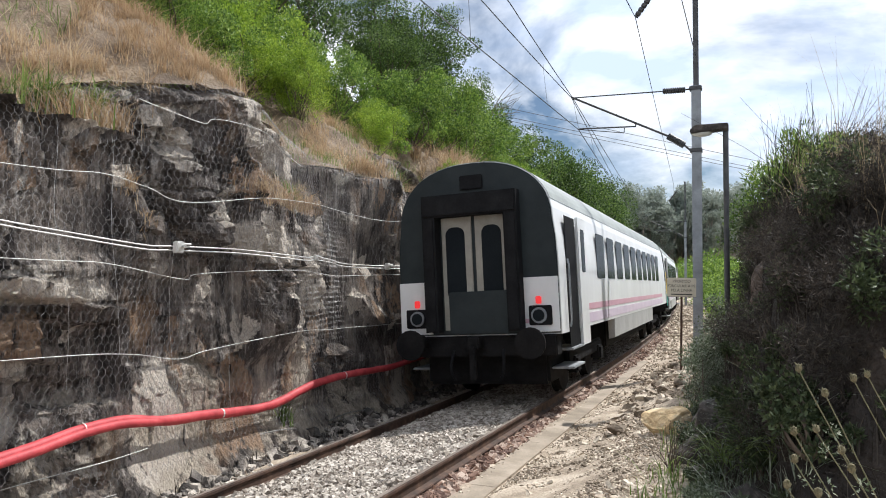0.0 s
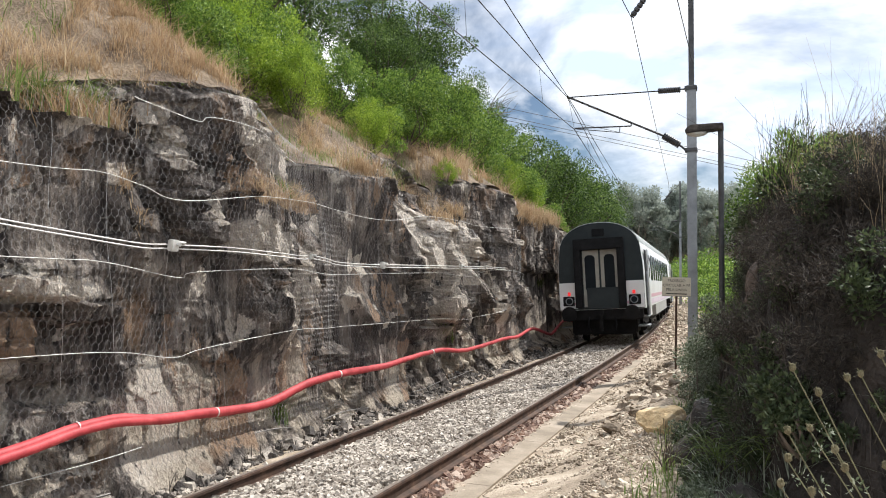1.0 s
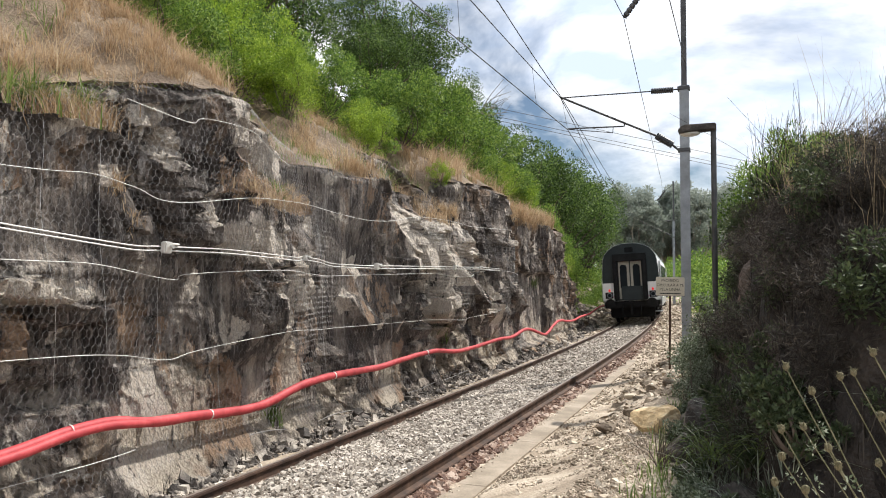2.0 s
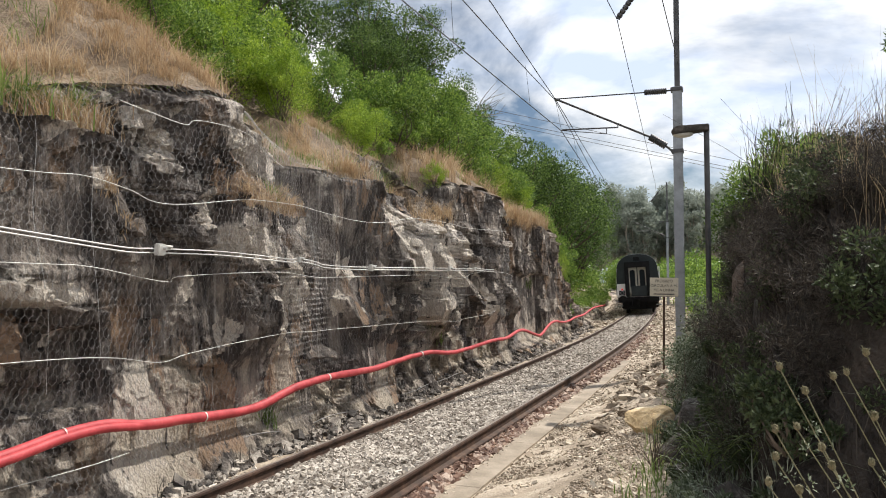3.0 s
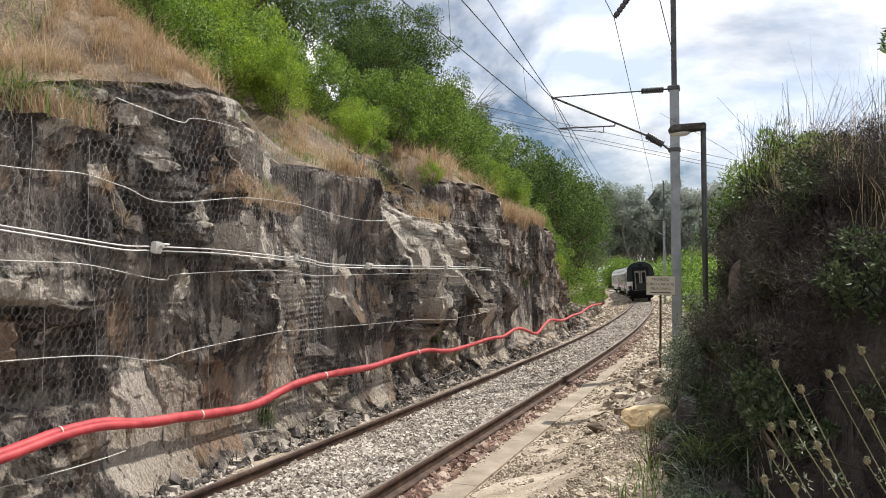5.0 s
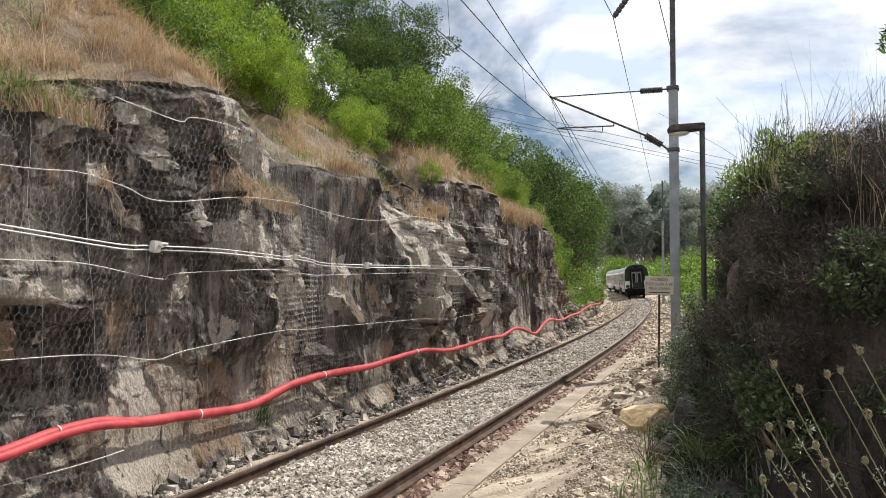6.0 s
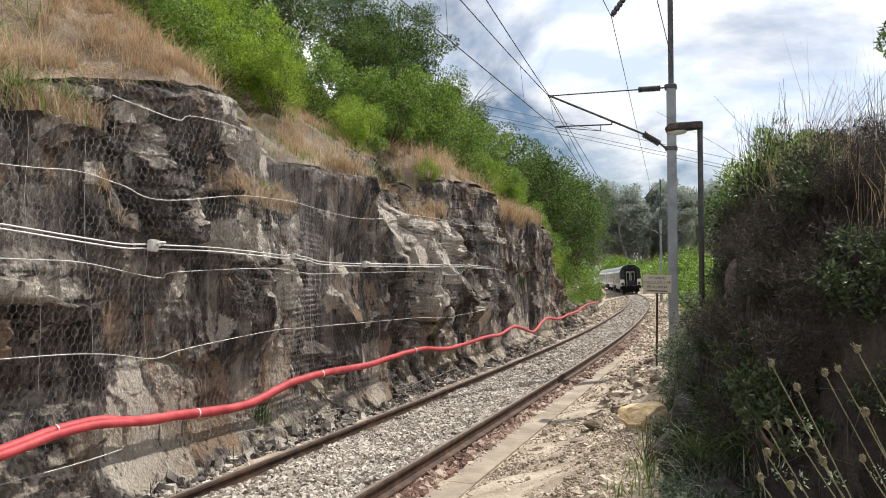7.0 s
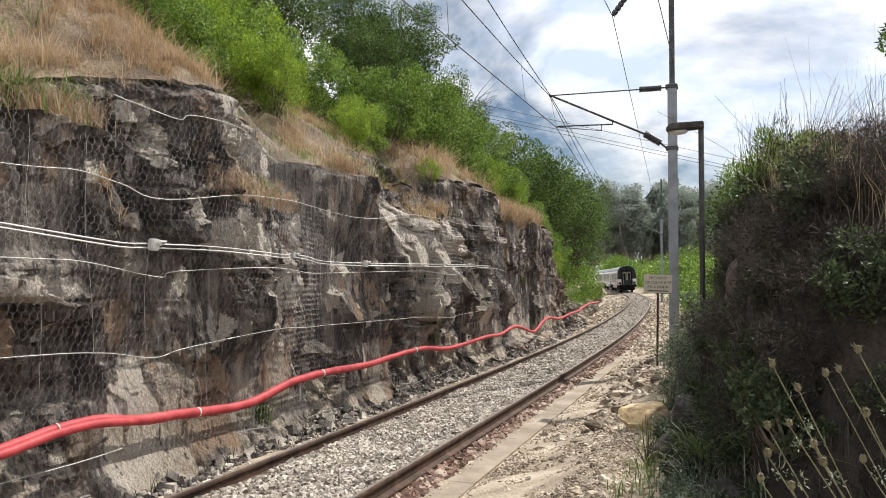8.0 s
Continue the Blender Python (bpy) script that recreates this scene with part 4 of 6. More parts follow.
def far_wood():
    """Tall trees past the bend."""
    tree = bush("tall_tree", LEAF_HAZE, PALE_BARK, 7500, (8.5, 8, 22), 131, 0.24, 60, "tall tree with a bare pale trunk in the distance, haze painted into its leaves", "tree", "distant wood", trunk=7.0, radius=0.15, long=2.2)
    rng = np.random.default_rng(9)
    poses = []
    for i in range(38):
        y = rng.uniform(200, 235)
        x = -0.19 * y + (0.235 * y) * (i + 0.5) / 46 + rng.normal(0, 1.2)
        poses.append(Matrix.Translation((x, y, 0.2)) @ Matrix.Rotation(rng.uniform(0, 6.28), 4, "Z") @ Matrix.Diagonal((*(rng.uniform(0.95, 1.35, 1).repeat(2)), rng.uniform(1.05, 1.4), 1)))
    planted(tree, poses)
    low = bush("roadside_bush", LEAF_MID, BARK, 5200, (7, 6, 5), 141, 0.13, 44, "green bush by the bend of the line", "bush", "bushes at the bend", long=1.8)
    poses = []
    for i in range(26):
        s = 70 + i * 5.2
        u = rng.uniform(5.0, 9.0)
        p = place(np.array(s), np.array(u), np.array(-0.1))
        poses.append(Matrix.Translation(Vector(p)) @ Matrix.Rotation(rng.uniform(0, 6.28), 4, "Z") @ Matrix.Scale(rng.uniform(0.6, 1.1), 4))
    for i in range(22):
        x, y = -26 + i * 1.45, rng.uniform(184, 198)
        poses.append(Matrix.Translation((x, y, 0.1)) @ Matrix.Rotation(rng.uniform(0, 6.28), 4, "Z") @ Matrix.Scale(rng.uniform(1.1, 1.7), 4))
    for i in range(16):
        s = 46 + i * 6.0
        u = -5.5 - rng.uniform(0, 2.0) - 0.02 * (s - 46)
        p = place(np.array(s), np.array(u), np.array(0.4))
        poses.append(Matrix.Translation(Vector(p)) @ Matrix.Rotation(rng.uniform(0, 6.28), 4, "Z") @ Matrix.Scale(rng.uniform(0.5, 0.9), 4))
    planted(low, poses)


hillside_plants()
dry_grass()
far_wood()


# ---- train ----
WHITE = surface("white_coach_paint", [(0.3, (0.66, 0.66, 0.65)), (0.7, (0.80, 0.80, 0.79))], 1.2, stretch=(1, 1, 0.5), fine=30, rough=0.35, grain=0.06, bump=0.03, depth=0.004, spec=0.5)
CHARCOAL = surface("charcoal_coach_paint", [(0.3, (0.017, 0.022, 0.024)), (0.7, (0.034, 0.042, 0.044))], 1.5, fine=40, rough=0.5, grain=0.1, bump=0.03, depth=0.003)
ROOF = surface("coach_roof", [(0.3, (0.20, 0.215, 0.20)), (0.7, (0.33, 0.35, 0.33))], 1.0, fine=20, rough=0.5, grain=0.15, bump=0.1, depth=0.01)
# door cream is darkened to hold the shade of its recess
SHADED_CREAM = surface("shaded_cream_paint", [(0.3, (0.20, 0.19, 0.16)), (0.7, (0.38, 0.36, 0.31))], 2.0, rough=0.45, fine=40, grain=0.1, bump=0.03, depth=0.003)
PINK = surface("pink_stripe", [(0.3, (0.58, 0.33, 0.40)), (0.7, (0.66, 0.41, 0.47))], 2.0, rough=0.4, fine=40, grain=0.1, bump=0)
LILAC = surface("lilac_stripe", [(0.3, (0.60, 0.50, 0.60)), (0.7, (0.70, 0.60, 0.68))], 2.0, rough=0.4, fine=40, grain=0.1, bump=0)
RUBBER = surface("black_rubber", [(0.3, (0.010, 0.010, 0.011)), (0.7, (0.022, 0.022, 0.023))], 3.0, rough=0.7, fine=40, bump=0.1, depth=0.004)
UNDER = surface("grimy_underframe", [(0.3, (0.007, 0.007, 0.0075)), (0.7, (0.020, 0.019, 0.019))], 3.0, rough=0.8, fine=30, bump=0.3, depth=0.01)
SKIRT = surface("grey_skirt", [(0.3, (0.34, 0.34, 0.33)), (0.7, (0.48, 0.48, 0.47))], 1.5, rough=0.5, fine=30, grain=0.15, bump=0.05, depth=0.004)
GLASS = surface("dark_tinted_glass", [(0.3, (0.012, 0.015, 0.018)), (0.7, (0.020, 0.024, 0.027))], 1.0, rough=0.22, bump=0, spec=0.18)
RED_LAMP, _n, _l, _p = nodes_of("red_tail_lamp")
_p.inputs["Base Color"].default_value = (0.6, 0.02, 0.02, 1)
_p.inputs["Emission Color"].default_value = (1.0, 0.05, 0.05, 1)
_p.inputs["Emission Strength"].default_value = 0.5
# grey-green that stands for shade on the coach's left side
SHADE_SIDE = surface("shaded_side_paint", [(0.3, (0.16, 0.17, 0.15)), (0.7, (0.26, 0.27, 0.24))], 1.0, fine=30, rough=0.5, grain=0.15, bump=0)
YELLOW = surface("yellow_paint", [(0.3, (0.60, 0.42, 0.03)), (0.7, (0.72, 0.52, 0.06))], 3.0, rough=0.5, bump=0)
TEAL = surface("teal_paint", [(0.3, (0.05, 0.42, 0.34)), (0.7, (0.09, 0.52, 0.42))], 3.0, rough=0.5, bump=0)
ORANGE = surface("orange_paint", [(0.3, (0.62, 0.16, 0.05)), (0.7, (0.72, 0.24, 0.09))], 3.0, rough=0.5, bump=0)
for _m, _ior in ((GLASS, 1.12), (RUBBER, 1.15), (UNDER, 1.2), (CHARCOAL, 1.3)):
    _m.node_tree.nodes["Principled BSDF"].inputs["IOR"].default_value = _ior
LENGTH = 20.0


def section(w=1.36, top=3.95, bottom=1.12, n=12):
    """Half the outline of the coach from the lower right over the roof to the lower left."""
    right = [(w, bottom), (w, 1.7), (w, 2.3), (w - 0.015, 2.65), (w - 0.05, 2.95)]
    c = 2.95
    arc = [((w - 0.05) * math.cos(a) ** 0.85 if math.cos(a) > 0 else 0, c + (top - c) * math.sin(a) ** 0.92) for a in np.linspace(0.14, math.pi / 2, n)]
    half = right + arc
    return half + [(-x, z) for x, z in reversed(half[:-1])]


def slab_of(name, outline, y0, y1, material, parent, label="", bevel=0.0):
    """Outline in x, z pulled along y."""
    bm = bmesh.new()
    a = [bm.verts.new((x, y0, z)) for x, z in outline]
    b = [bm.verts.new((x, y1, z)) for x, z in outline]
    n = len(outline)
    bm.faces.new(a)
    bm.faces.new(list(reversed(b)))
    for i in range(n):
        bm.faces.new((a[i], b[i], b[(i + 1) % n], a[(i + 1) % n]))
    bmesh.ops.recalc_face_normals(bm, faces=bm.faces)
    if bevel:
        bmesh.ops.bevel(bm, geom=[e for e in bm.edges if abs(e.verts[0].co.y - e.verts[1].co.y) < 1e-6], offset=bevel, segments=2, affect="EDGES")
    return part(name, bm, material, parent, label)


def rounded(w, h, r, n=5):
    pts = []
    for cx, cz, a0 in ((w - r, h - r, 0), (-w + r, h - r, 90), (-w + r, -h + r, 180), (w - r, -h + r, 270)):
        pts += [(cx + r * math.cos(radians(a0 + 90 * k / n)), cz + r * math.sin(radians(a0 + 90 * k / n))) for k in range(n + 1)]
    return pts


def moved(pts, x, z):
    return [(a + x, b + z) for a, b in pts]


def side_plate(name, y0, y1, z0, z1, x, thick, material, parent, label="", r=0.0):
    """Plate on the coach's side at x, proud by thick."""
    cy, cz = (y0 + y1) / 2, (z0 + z1) / 2
    pts = rounded((y1 - y0) / 2, (z1 - z0) / 2, r) if r else [((y1 - y0) / 2, (z1 - z0) / 2), (-(y1 - y0) / 2, (z1 - z0) / 2), (-(y1 - y0) / 2, -(z1 - z0) / 2), ((y1 - y0) / 2, -(z1 - z0) / 2)]
    bm = bmesh.new()
    a = [bm.verts.new((x, cy + p, cz + q)) for p, q in pts]
    b = [bm.verts.new((x + thick, cy + p, cz + q)) for p, q in pts]
    bm.faces.new(a)
    bm.faces.new(list(reversed(b)))
    for i in range(len(pts)):
        bm.faces.new((a[i], b[i], b[(i + 1) % len(pts)], a[(i + 1) % len(pts)]))
    bmesh.ops.recalc_face_normals(bm, faces=bm.faces)
    return part(name, bm, material, parent, label)


def cylinder(bm, r, depth, m, seg=16, r2=None):
    bmesh.ops.create_cone(bm, cap_ends=True, segments=seg, radius1=r, radius2=r if r2 is None else r2, depth=depth, matrix=m)
    return bm


def wheelset(parent, y):
    bm = bmesh.new()
    turn = Matrix.Rotation(math.pi / 2, 4, "Y")
    for sx in (-1, 1):
        cylinder(bm, 0.46, 0.12, Matrix.Translation((sx * 0.86, 0, 0)) @ turn, 24)
        cylinder(bm, 0.49, 0.03, Matrix.Translation((sx * 0.785, 0, 0)) @ turn, 24)
    cylinder(bm, 0.08, 1.8, turn, 10)
    ob = part("wheelset", bm, UNDER, parent, "dark steel wheelset")
    ob.matrix_basis = pose(0, y, 0.46)
    return ob


def coach(last):
    """A passenger coach: rear end at the origin, front at +y."""
    root = tagged(new("passenger_coach"), "white passenger coach with a charcoal end, pink stripe and dark windows" if last else "white passenger coach coupled ahead, with coloured graffiti at its end", "train coach", "coaches of the train")
    L = LENGTH
    body = slab_of("body", section(), 0.0, L, WHITE, root)
    slab_of("roof", [(x * 1.004, z + 0.012) for x, z in section() if z > 3.2], 0.02, L - 0.02, ROOF, root, "pale grey curved roof")
    slab_of("end_panel", [(x * 0.995, z * 1.0) for x, z in section(1.355, 3.94, 1.14)], -0.05, -0.002, CHARCOAL, root, "charcoal end wall under an arched roof", 0.02)
    for sx in (-1, 1):
        pts = [(sx * 0.78, 1.16), (sx * 1.345, 1.16), (sx * 1.345, 2.02), (sx * 0.78, 2.02)]
        corner = slab_of("corner_panel", pts, -0.075, -0.052, WHITE, root, "white lower corner panel", 0.006)
        bm = bmesh.new()
        cylinder(bm, 0.125, 0.06, Matrix.Translation((sx * 1.03, -0.10, 1.42)) @ Matrix.Rotation(math.pi / 2, 4, "X"), 20)
        lamp = part("lamp_ring", bm, STEEL, corner, "round lamp rim")
        bm = bmesh.new()
        cylinder(bm, 0.092, 0.03, Matrix.Translation((sx * 1.03, -0.133, 1.42)) @ Matrix.Rotation(math.pi / 2, 4, "X"), 20)
        part("lamp_glass", bm, GLASS, corner, "dark lamp glass")
        slab_of("lamp_housing", moved(rounded(0.185, 0.155, 0.03), sx * 1.05, 1.42), -0.098, -0.0765, RUBBER, corner, "black lamp housing", 0.006)
        part("tail_lamp", boxed(sx * 1.03 - 0.045, sx * 1.03 + 0.045, -0.115, -0.076, 1.60, 1.72, bevel=0.012), RED_LAMP, corner, "red tail lamp")
        slab_of("stripe", [(sx * 0.80, 1.30), (sx * 0.90, 1.30), (sx * 0.90, 1.37), (sx * 0.80, 1.37)], -0.079, -0.0755, PINK, corner)
        # buffers
        bm = bmesh.new()
        cylinder(bm, 0.12, 0.5, Matrix.Translation((sx * 0.98, -0.28, 1.02)) @ Matrix.Rotation(math.pi / 2, 4, "X"), 14)
        cylinder(bm, 0.24, 0.05, Matrix.Translation((sx * 0.98, -0.55, 1.02)) @ Matrix.Rotation(math.pi / 2, 4, "X"), 20)
        part("buffer", bm, UNDER, root, "round black buffer")
    # gangway: rubber surround, door leaves with oval windows, folded plate
    for pts in ([(-0.80, 1.2), (-0.58, 1.2), (-0.58, 3.058), (-0.80, 3.058)], [(0.58, 1.2), (0.80, 1.2), (0.80, 3.058), (0.58, 3.058)], [(-0.80, 3.06), (0.80, 3.06), (0.80, 3.42), (-0.80, 3.42)]):
        slab_of("gangway_rubber", pts, -0.34, -0.052, RUBBER, root, "black rubber gangway bellows", 0.03)
    for sx in (-1, 1):
        door = slab_of("gangway_door", [(sx * 0.03, 1.22), (sx * 0.55, 1.22), (sx * 0.55, 3.06), (sx * 0.03, 3.06)], -0.09, -0.055, SHADED_CREAM, root, "cream gangway door leaf with its recess shade painted in", 0.01)
        slab_of("window", moved(rounded(0.165, 0.60, 0.13), sx * 0.31, 2.30), -0.098, -0.0905, GLASS, door, "tall rounded dark window")
    slab_of("fall_plate", moved(rounded(0.50, 0.34, 0.04), 0.06, 1.50), -0.16, -0.10, CHARCOAL, root, "dark folded fall plate", 0.008)
    part("destination_box", boxed(-0.20, 0.20, -0.085, -0.052, 3.50, 3.74, bevel=0.015), RUBBER, root)
    part("headstock", boxed(-1.28, 1.28, -0.06, 0.30, 0.78, 1.118, bevel=0.02), UNDER, root, "black headstock beam")
    # added dark block fills in for bogie and shadow below the end
    part("end_shadow_block", boxed(-1.05, 1.05, 0.32, 1.5, 0.30, 1.10, bevel=0.05), UNDER, root, "added dark block for the bogie and shadow under the end")
    bm = bmesh.new()
    box(bm, -0.10, 0.10, -0.35, -0.062, 0.92, 1.12, 0.02)
    box(bm, -0.05, 0.05, -0.42, -0.30, 0.45, 0.98, 0.015)
    part("coupling_hook", bm, UNDER, root)
    for x in (-0.42, 0.42):
        p = spline([(x, -0.08, 0.9), (x * 1.05, -0.2, 0.6), (x * 0.9, -0.16, 0.42)], 5)
        v, f = tube(p, 0.025, 6)
        mesh_ob("brake_hose", v, f, RUBBER, root)
    # long side
    for sx in (-1, 1):
        x = sx * 1.36
        for k in range(10):
            y0 = 3.55 + k * 1.42
            w = side_plate("window", y0, y0 + 0.98, 2.02, 2.92, x, sx * 0.010, GLASS, root, "dark tinted window", 0.07)
        side_plate("stripe", 2.35, L - 1.6, 1.42, 1.54, x, sx * 0.006, PINK, root, "pink stripe")
        side_plate("stripe", 2.35, L - 1.6, 1.18, 1.36, x, sx * 0.006, LILAC, root, "pale lilac stripe")
        slab_of("skirt", [(sx * 1.20, 0.66), (sx * 1.345, 0.70), (sx * 1.355, 1.117), (sx * 1.20, 1.117)], 5.6, L - 5.6, SKIRT, root, "grey side skirt", 0.01)
        if sx < 0:
            # added plate: the shadow side's shade put into its colour
            side_plate("shade_panel", 2.3, L - 0.3, 1.13, 2.97, x, sx * 0.004, SHADE_SIDE, root, "grey-green plate painting in the shade of the left side")
        # darkness inside the open door is painted as a flat black plate
        dw = side_plate("doorway", 0.55, 1.35, 0.86, 3.02, x, sx * 0.012, RUBBER, root, "black plate standing for the dark inside of the open doorway")
        leaf = side_plate("door", 1.40, 2.10, 0.84, 3.06, x + sx * 0.013, sx * 0.05, WHITE, root, "white folding door leaf", 0.03)
        side_plate("door_window", 1.60, 1.92, 2.1, 2.86, x + sx * 0.0635, sx * 0.006, GLASS, leaf, "dark door window", 0.06)
        for k in range(2):
            part("step", boxed(min(sx * 1.05, sx * 1.42), max(sx * 1.05, sx * 1.42), 0.5, 1.45, 0.52 + 0.3 * k, 0.56 + 0.3 * k, bevel=0.01), STEEL, root, "metal door step")
        v, f = tube([(x + sx * 0.05, 0.44, 1.2), (x + sx * 0.07, 0.44, 1.3), (x + sx * 0.07, 0.44, 2.2), (x + sx * 0.05, 0.44, 2.3)], 0.016, 6)
        mesh_ob("handrail", v, f, STEEL, root)
    part("underframe", boxed(-1.1, 1.1, 5.8, L - 5.8, 0.45, 1.1, bevel=0.04), UNDER, root, "dark boxes under the floor")
    wheels = []
    for yc in (3.2, L - 3.2):
        bm = bmesh.new()
        for sx in (-1, 1):
            box(bm, sx * 1.08 - 0.06, sx * 1.08 + 0.06, yc - 1.75, yc + 1.75, 0.48, 0.74, 0.03)
            for yy in (yc - 1.25, yc + 1.25):
                box(bm, sx * 1.10 - 0.10, sx * 1.10 + 0.12, yy - 0.18, yy + 0.18, 0.32, 0.62, 0.04)
        box(bm, -1.05, 1.05, yc - 0.25, yc + 0.25, 0.55, 0.95, 0.03)
        part("bogie", bm, UNDER, root, "dark bogie frame")
        for yy in (yc - 1.25, yc + 1.25):
            wheels.append(wheelset(root, yy))
    if not last:
        side_plate("graffiti", 0.1, 0.55, 1.5, 2.4, 1.362, 0.008, YELLOW, root, "yellow graffiti patch")
        side_plate("graffiti", 0.1, 0.55, 1.0, 1.49, 1.362, 0.008, TEAL, root, "teal graffiti patch")
        side_plate("graffiti", 2.4, 3.4, 1.15, 2.0, 1.368, 0.008, ORANGE, root, "orange graffiti patch")
    return root, wheels


COACHES = [coach(True), coach(False), coach(False)]


def run(t):
    """Metres along the track of the train's rear end at t seconds."""
    return 11.31 + 12.66 * t + 0.1246 * t * t - 0.0159 * t * t * t


def coach_pose(s):
    a, b = canted(s, 0.0, 0.0), canted(s + LENGTH, 0.0, 0.0)
    f = Vector(b - a).normalized()
    r = Vector(canted(s + LENGTH / 2, 1.0, 0.0) - canted(s + LENGTH / 2, 0.0, 0.0))
    r = (r - f * r.dot(f)).normalized()
    up = r.cross(f)
    m = Matrix((r, f, up)).transposed().to_4x4()
    m.translation = a
    return m


def motions():
    """The train runs away from the camera round the bend; its wheels roll."""
    for k, (root, wheels) in enumerate(COACHES):
        walk(root, [(t * 0.25, coach_pose(run(t * 0.25) + k * (LENGTH + 0.75))) for t in range(33)])
        for w in wheels:
            y = w.matrix_basis.translation.y
            walk(w, [(i / 20, pose(0, y, 0.46) @ Matrix.Rotation(-(run(i / 20) - run(0)) / 0.46, 4, "X")) for i in range(161)])


# ---- netting, ropes and hose on the cutting ----
def net_surface():
    """A slack sheet over the proud points of the face, as a look-up by s and z."""
    ss, zz = np.arange(0, 40, 0.15), np.arange(-0.4, 5.2, 0.15)
    S, Z = np.meshgrid(ss, zz, indexing="ij")
    U = cliff_u(S, np.minimum(Z, cliff_top(S)))
    pad = np.pad(U, 1, mode="edge")
    top = np.max([pad[i:i + U.shape[0], j:j + U.shape[1]] for i in range(3) for j in range(3)], axis=0)
    pad = np.pad(top, 1, mode="edge")
    top = np.max([pad[i:i + U.shape[0], j:j + U.shape[1]] for i in range(3) for j in range(3)], axis=0)
    for _ in range(9):
        pad = np.pad(top, 1, mode="edge")
        top = np.mean([pad[i:i + U.shape[0], j:j + U.shape[1]] for i in range(3) for j in range(3)], axis=0)
    top -= 0.5 * np.clip((Z - cliff_top(S) + 0.15) / 0.4, 0, 1)

    def u_at(s, z):
        a, b = np.clip((s - ss[0]) / 0.15, 0, len(ss) - 1.001), np.clip((z - zz[0]) / 0.15, 0, len(zz) - 1.001)
        i, j = a.astype(int), b.astype(int)
        fa, fb = a - i, b - j
        return (top[i, j] * (1 - fa) + top[i + 1, j] * fa) * (1 - fb) + (top[i, j + 1] * (1 - fa) + top[i + 1, j + 1] * fa) * fb + 0.03
    return u_at


NET_U = net_surface()


def on_net(s, z, off=0.0):
    s, z = np.asarray(s, float), np.asarray(z, float)
    return place(s, NET_U(s, z) + off, z)


def prisms(a, b, r):
    """Three-sided wires from points a to points b."""
    d = b - a
    d /= np.linalg.norm(d, axis=1, keepdims=True) + 1e-9
    n1 = np.cross(d, np.array([0.3, 0.9, 0.31]))
    n1 /= np.linalg.norm(n1, axis=1, keepdims=True) + 1e-9
    n2 = np.cross(d, n1)
    ring = [n1 * r, (-0.5 * n1 + 0.866 * n2) * r, (-0.5 * n1 - 0.866 * n2) * r]
    v = np.stack([a + q for q in ring] + [b + q for q in ring], 1)
    i = (np.arange(len(a)) * 6)[:, None]
    f = np.concatenate([i + np.array([q]) for q in ([0, 1, 4, 3], [1, 2, 5, 4], [2, 0, 3, 5])])
    return v.reshape(-1, 3), f


def wire_net():
    w, p, t = 0.080, 0.083, 0.022
    i, j = np.meshgrid(np.arange(int(2.0 / w), int(25 / w)), np.arange(0, 58), indexing="ij")
    i, j = i.ravel(), j.ravel()
    cs, cz = i * w + (j % 2) * w / 2, -0.05 + j * p
    keep = (cz < cliff_top(cs) - 0.05) & (cs < 23.5) & ((cs < 12.9) | ((fbm(cs * 0.5, cz * 0.5, 84) > 0.0) & (cz < 3.2)))
    cs, cz = cs[keep], cz[keep]
    cs = cs + 0.03 * fbm(cs * 1.5, cz * 1.5, 81)
    cz = cz + 0.03 * fbm(cs * 1.5, cz * 1.5, 82)
    top, bottom = on_net(cs, cz + t), on_net(cs, cz - t)
    left, right = on_net(cs - w / 2, cz + p - t), on_net(cs + w / 2, cz + p - t)
    near = cs < 12.5
    bits = []
    for sel, r in ((near, 0.0015), (~near, 0.0013)):
        bits += [prisms(bottom[sel], top[sel], r * 1.3), prisms(top[sel], left[sel], r), prisms(top[sel], right[sel], r)]
    v, f = joined(bits)
    ob = mesh_ob("wire_netting", v, f, NET_WIRE)
    tagged(ob, "galvanised hexagonal rockfall netting draped over the cutting", "netting", kind="stuff")


def rope(points, radius, off=0.02, sides=5):
    p = spline(points, 8)
    return tube(on_net(p[:, 0], p[:, 1], off), radius, sides)


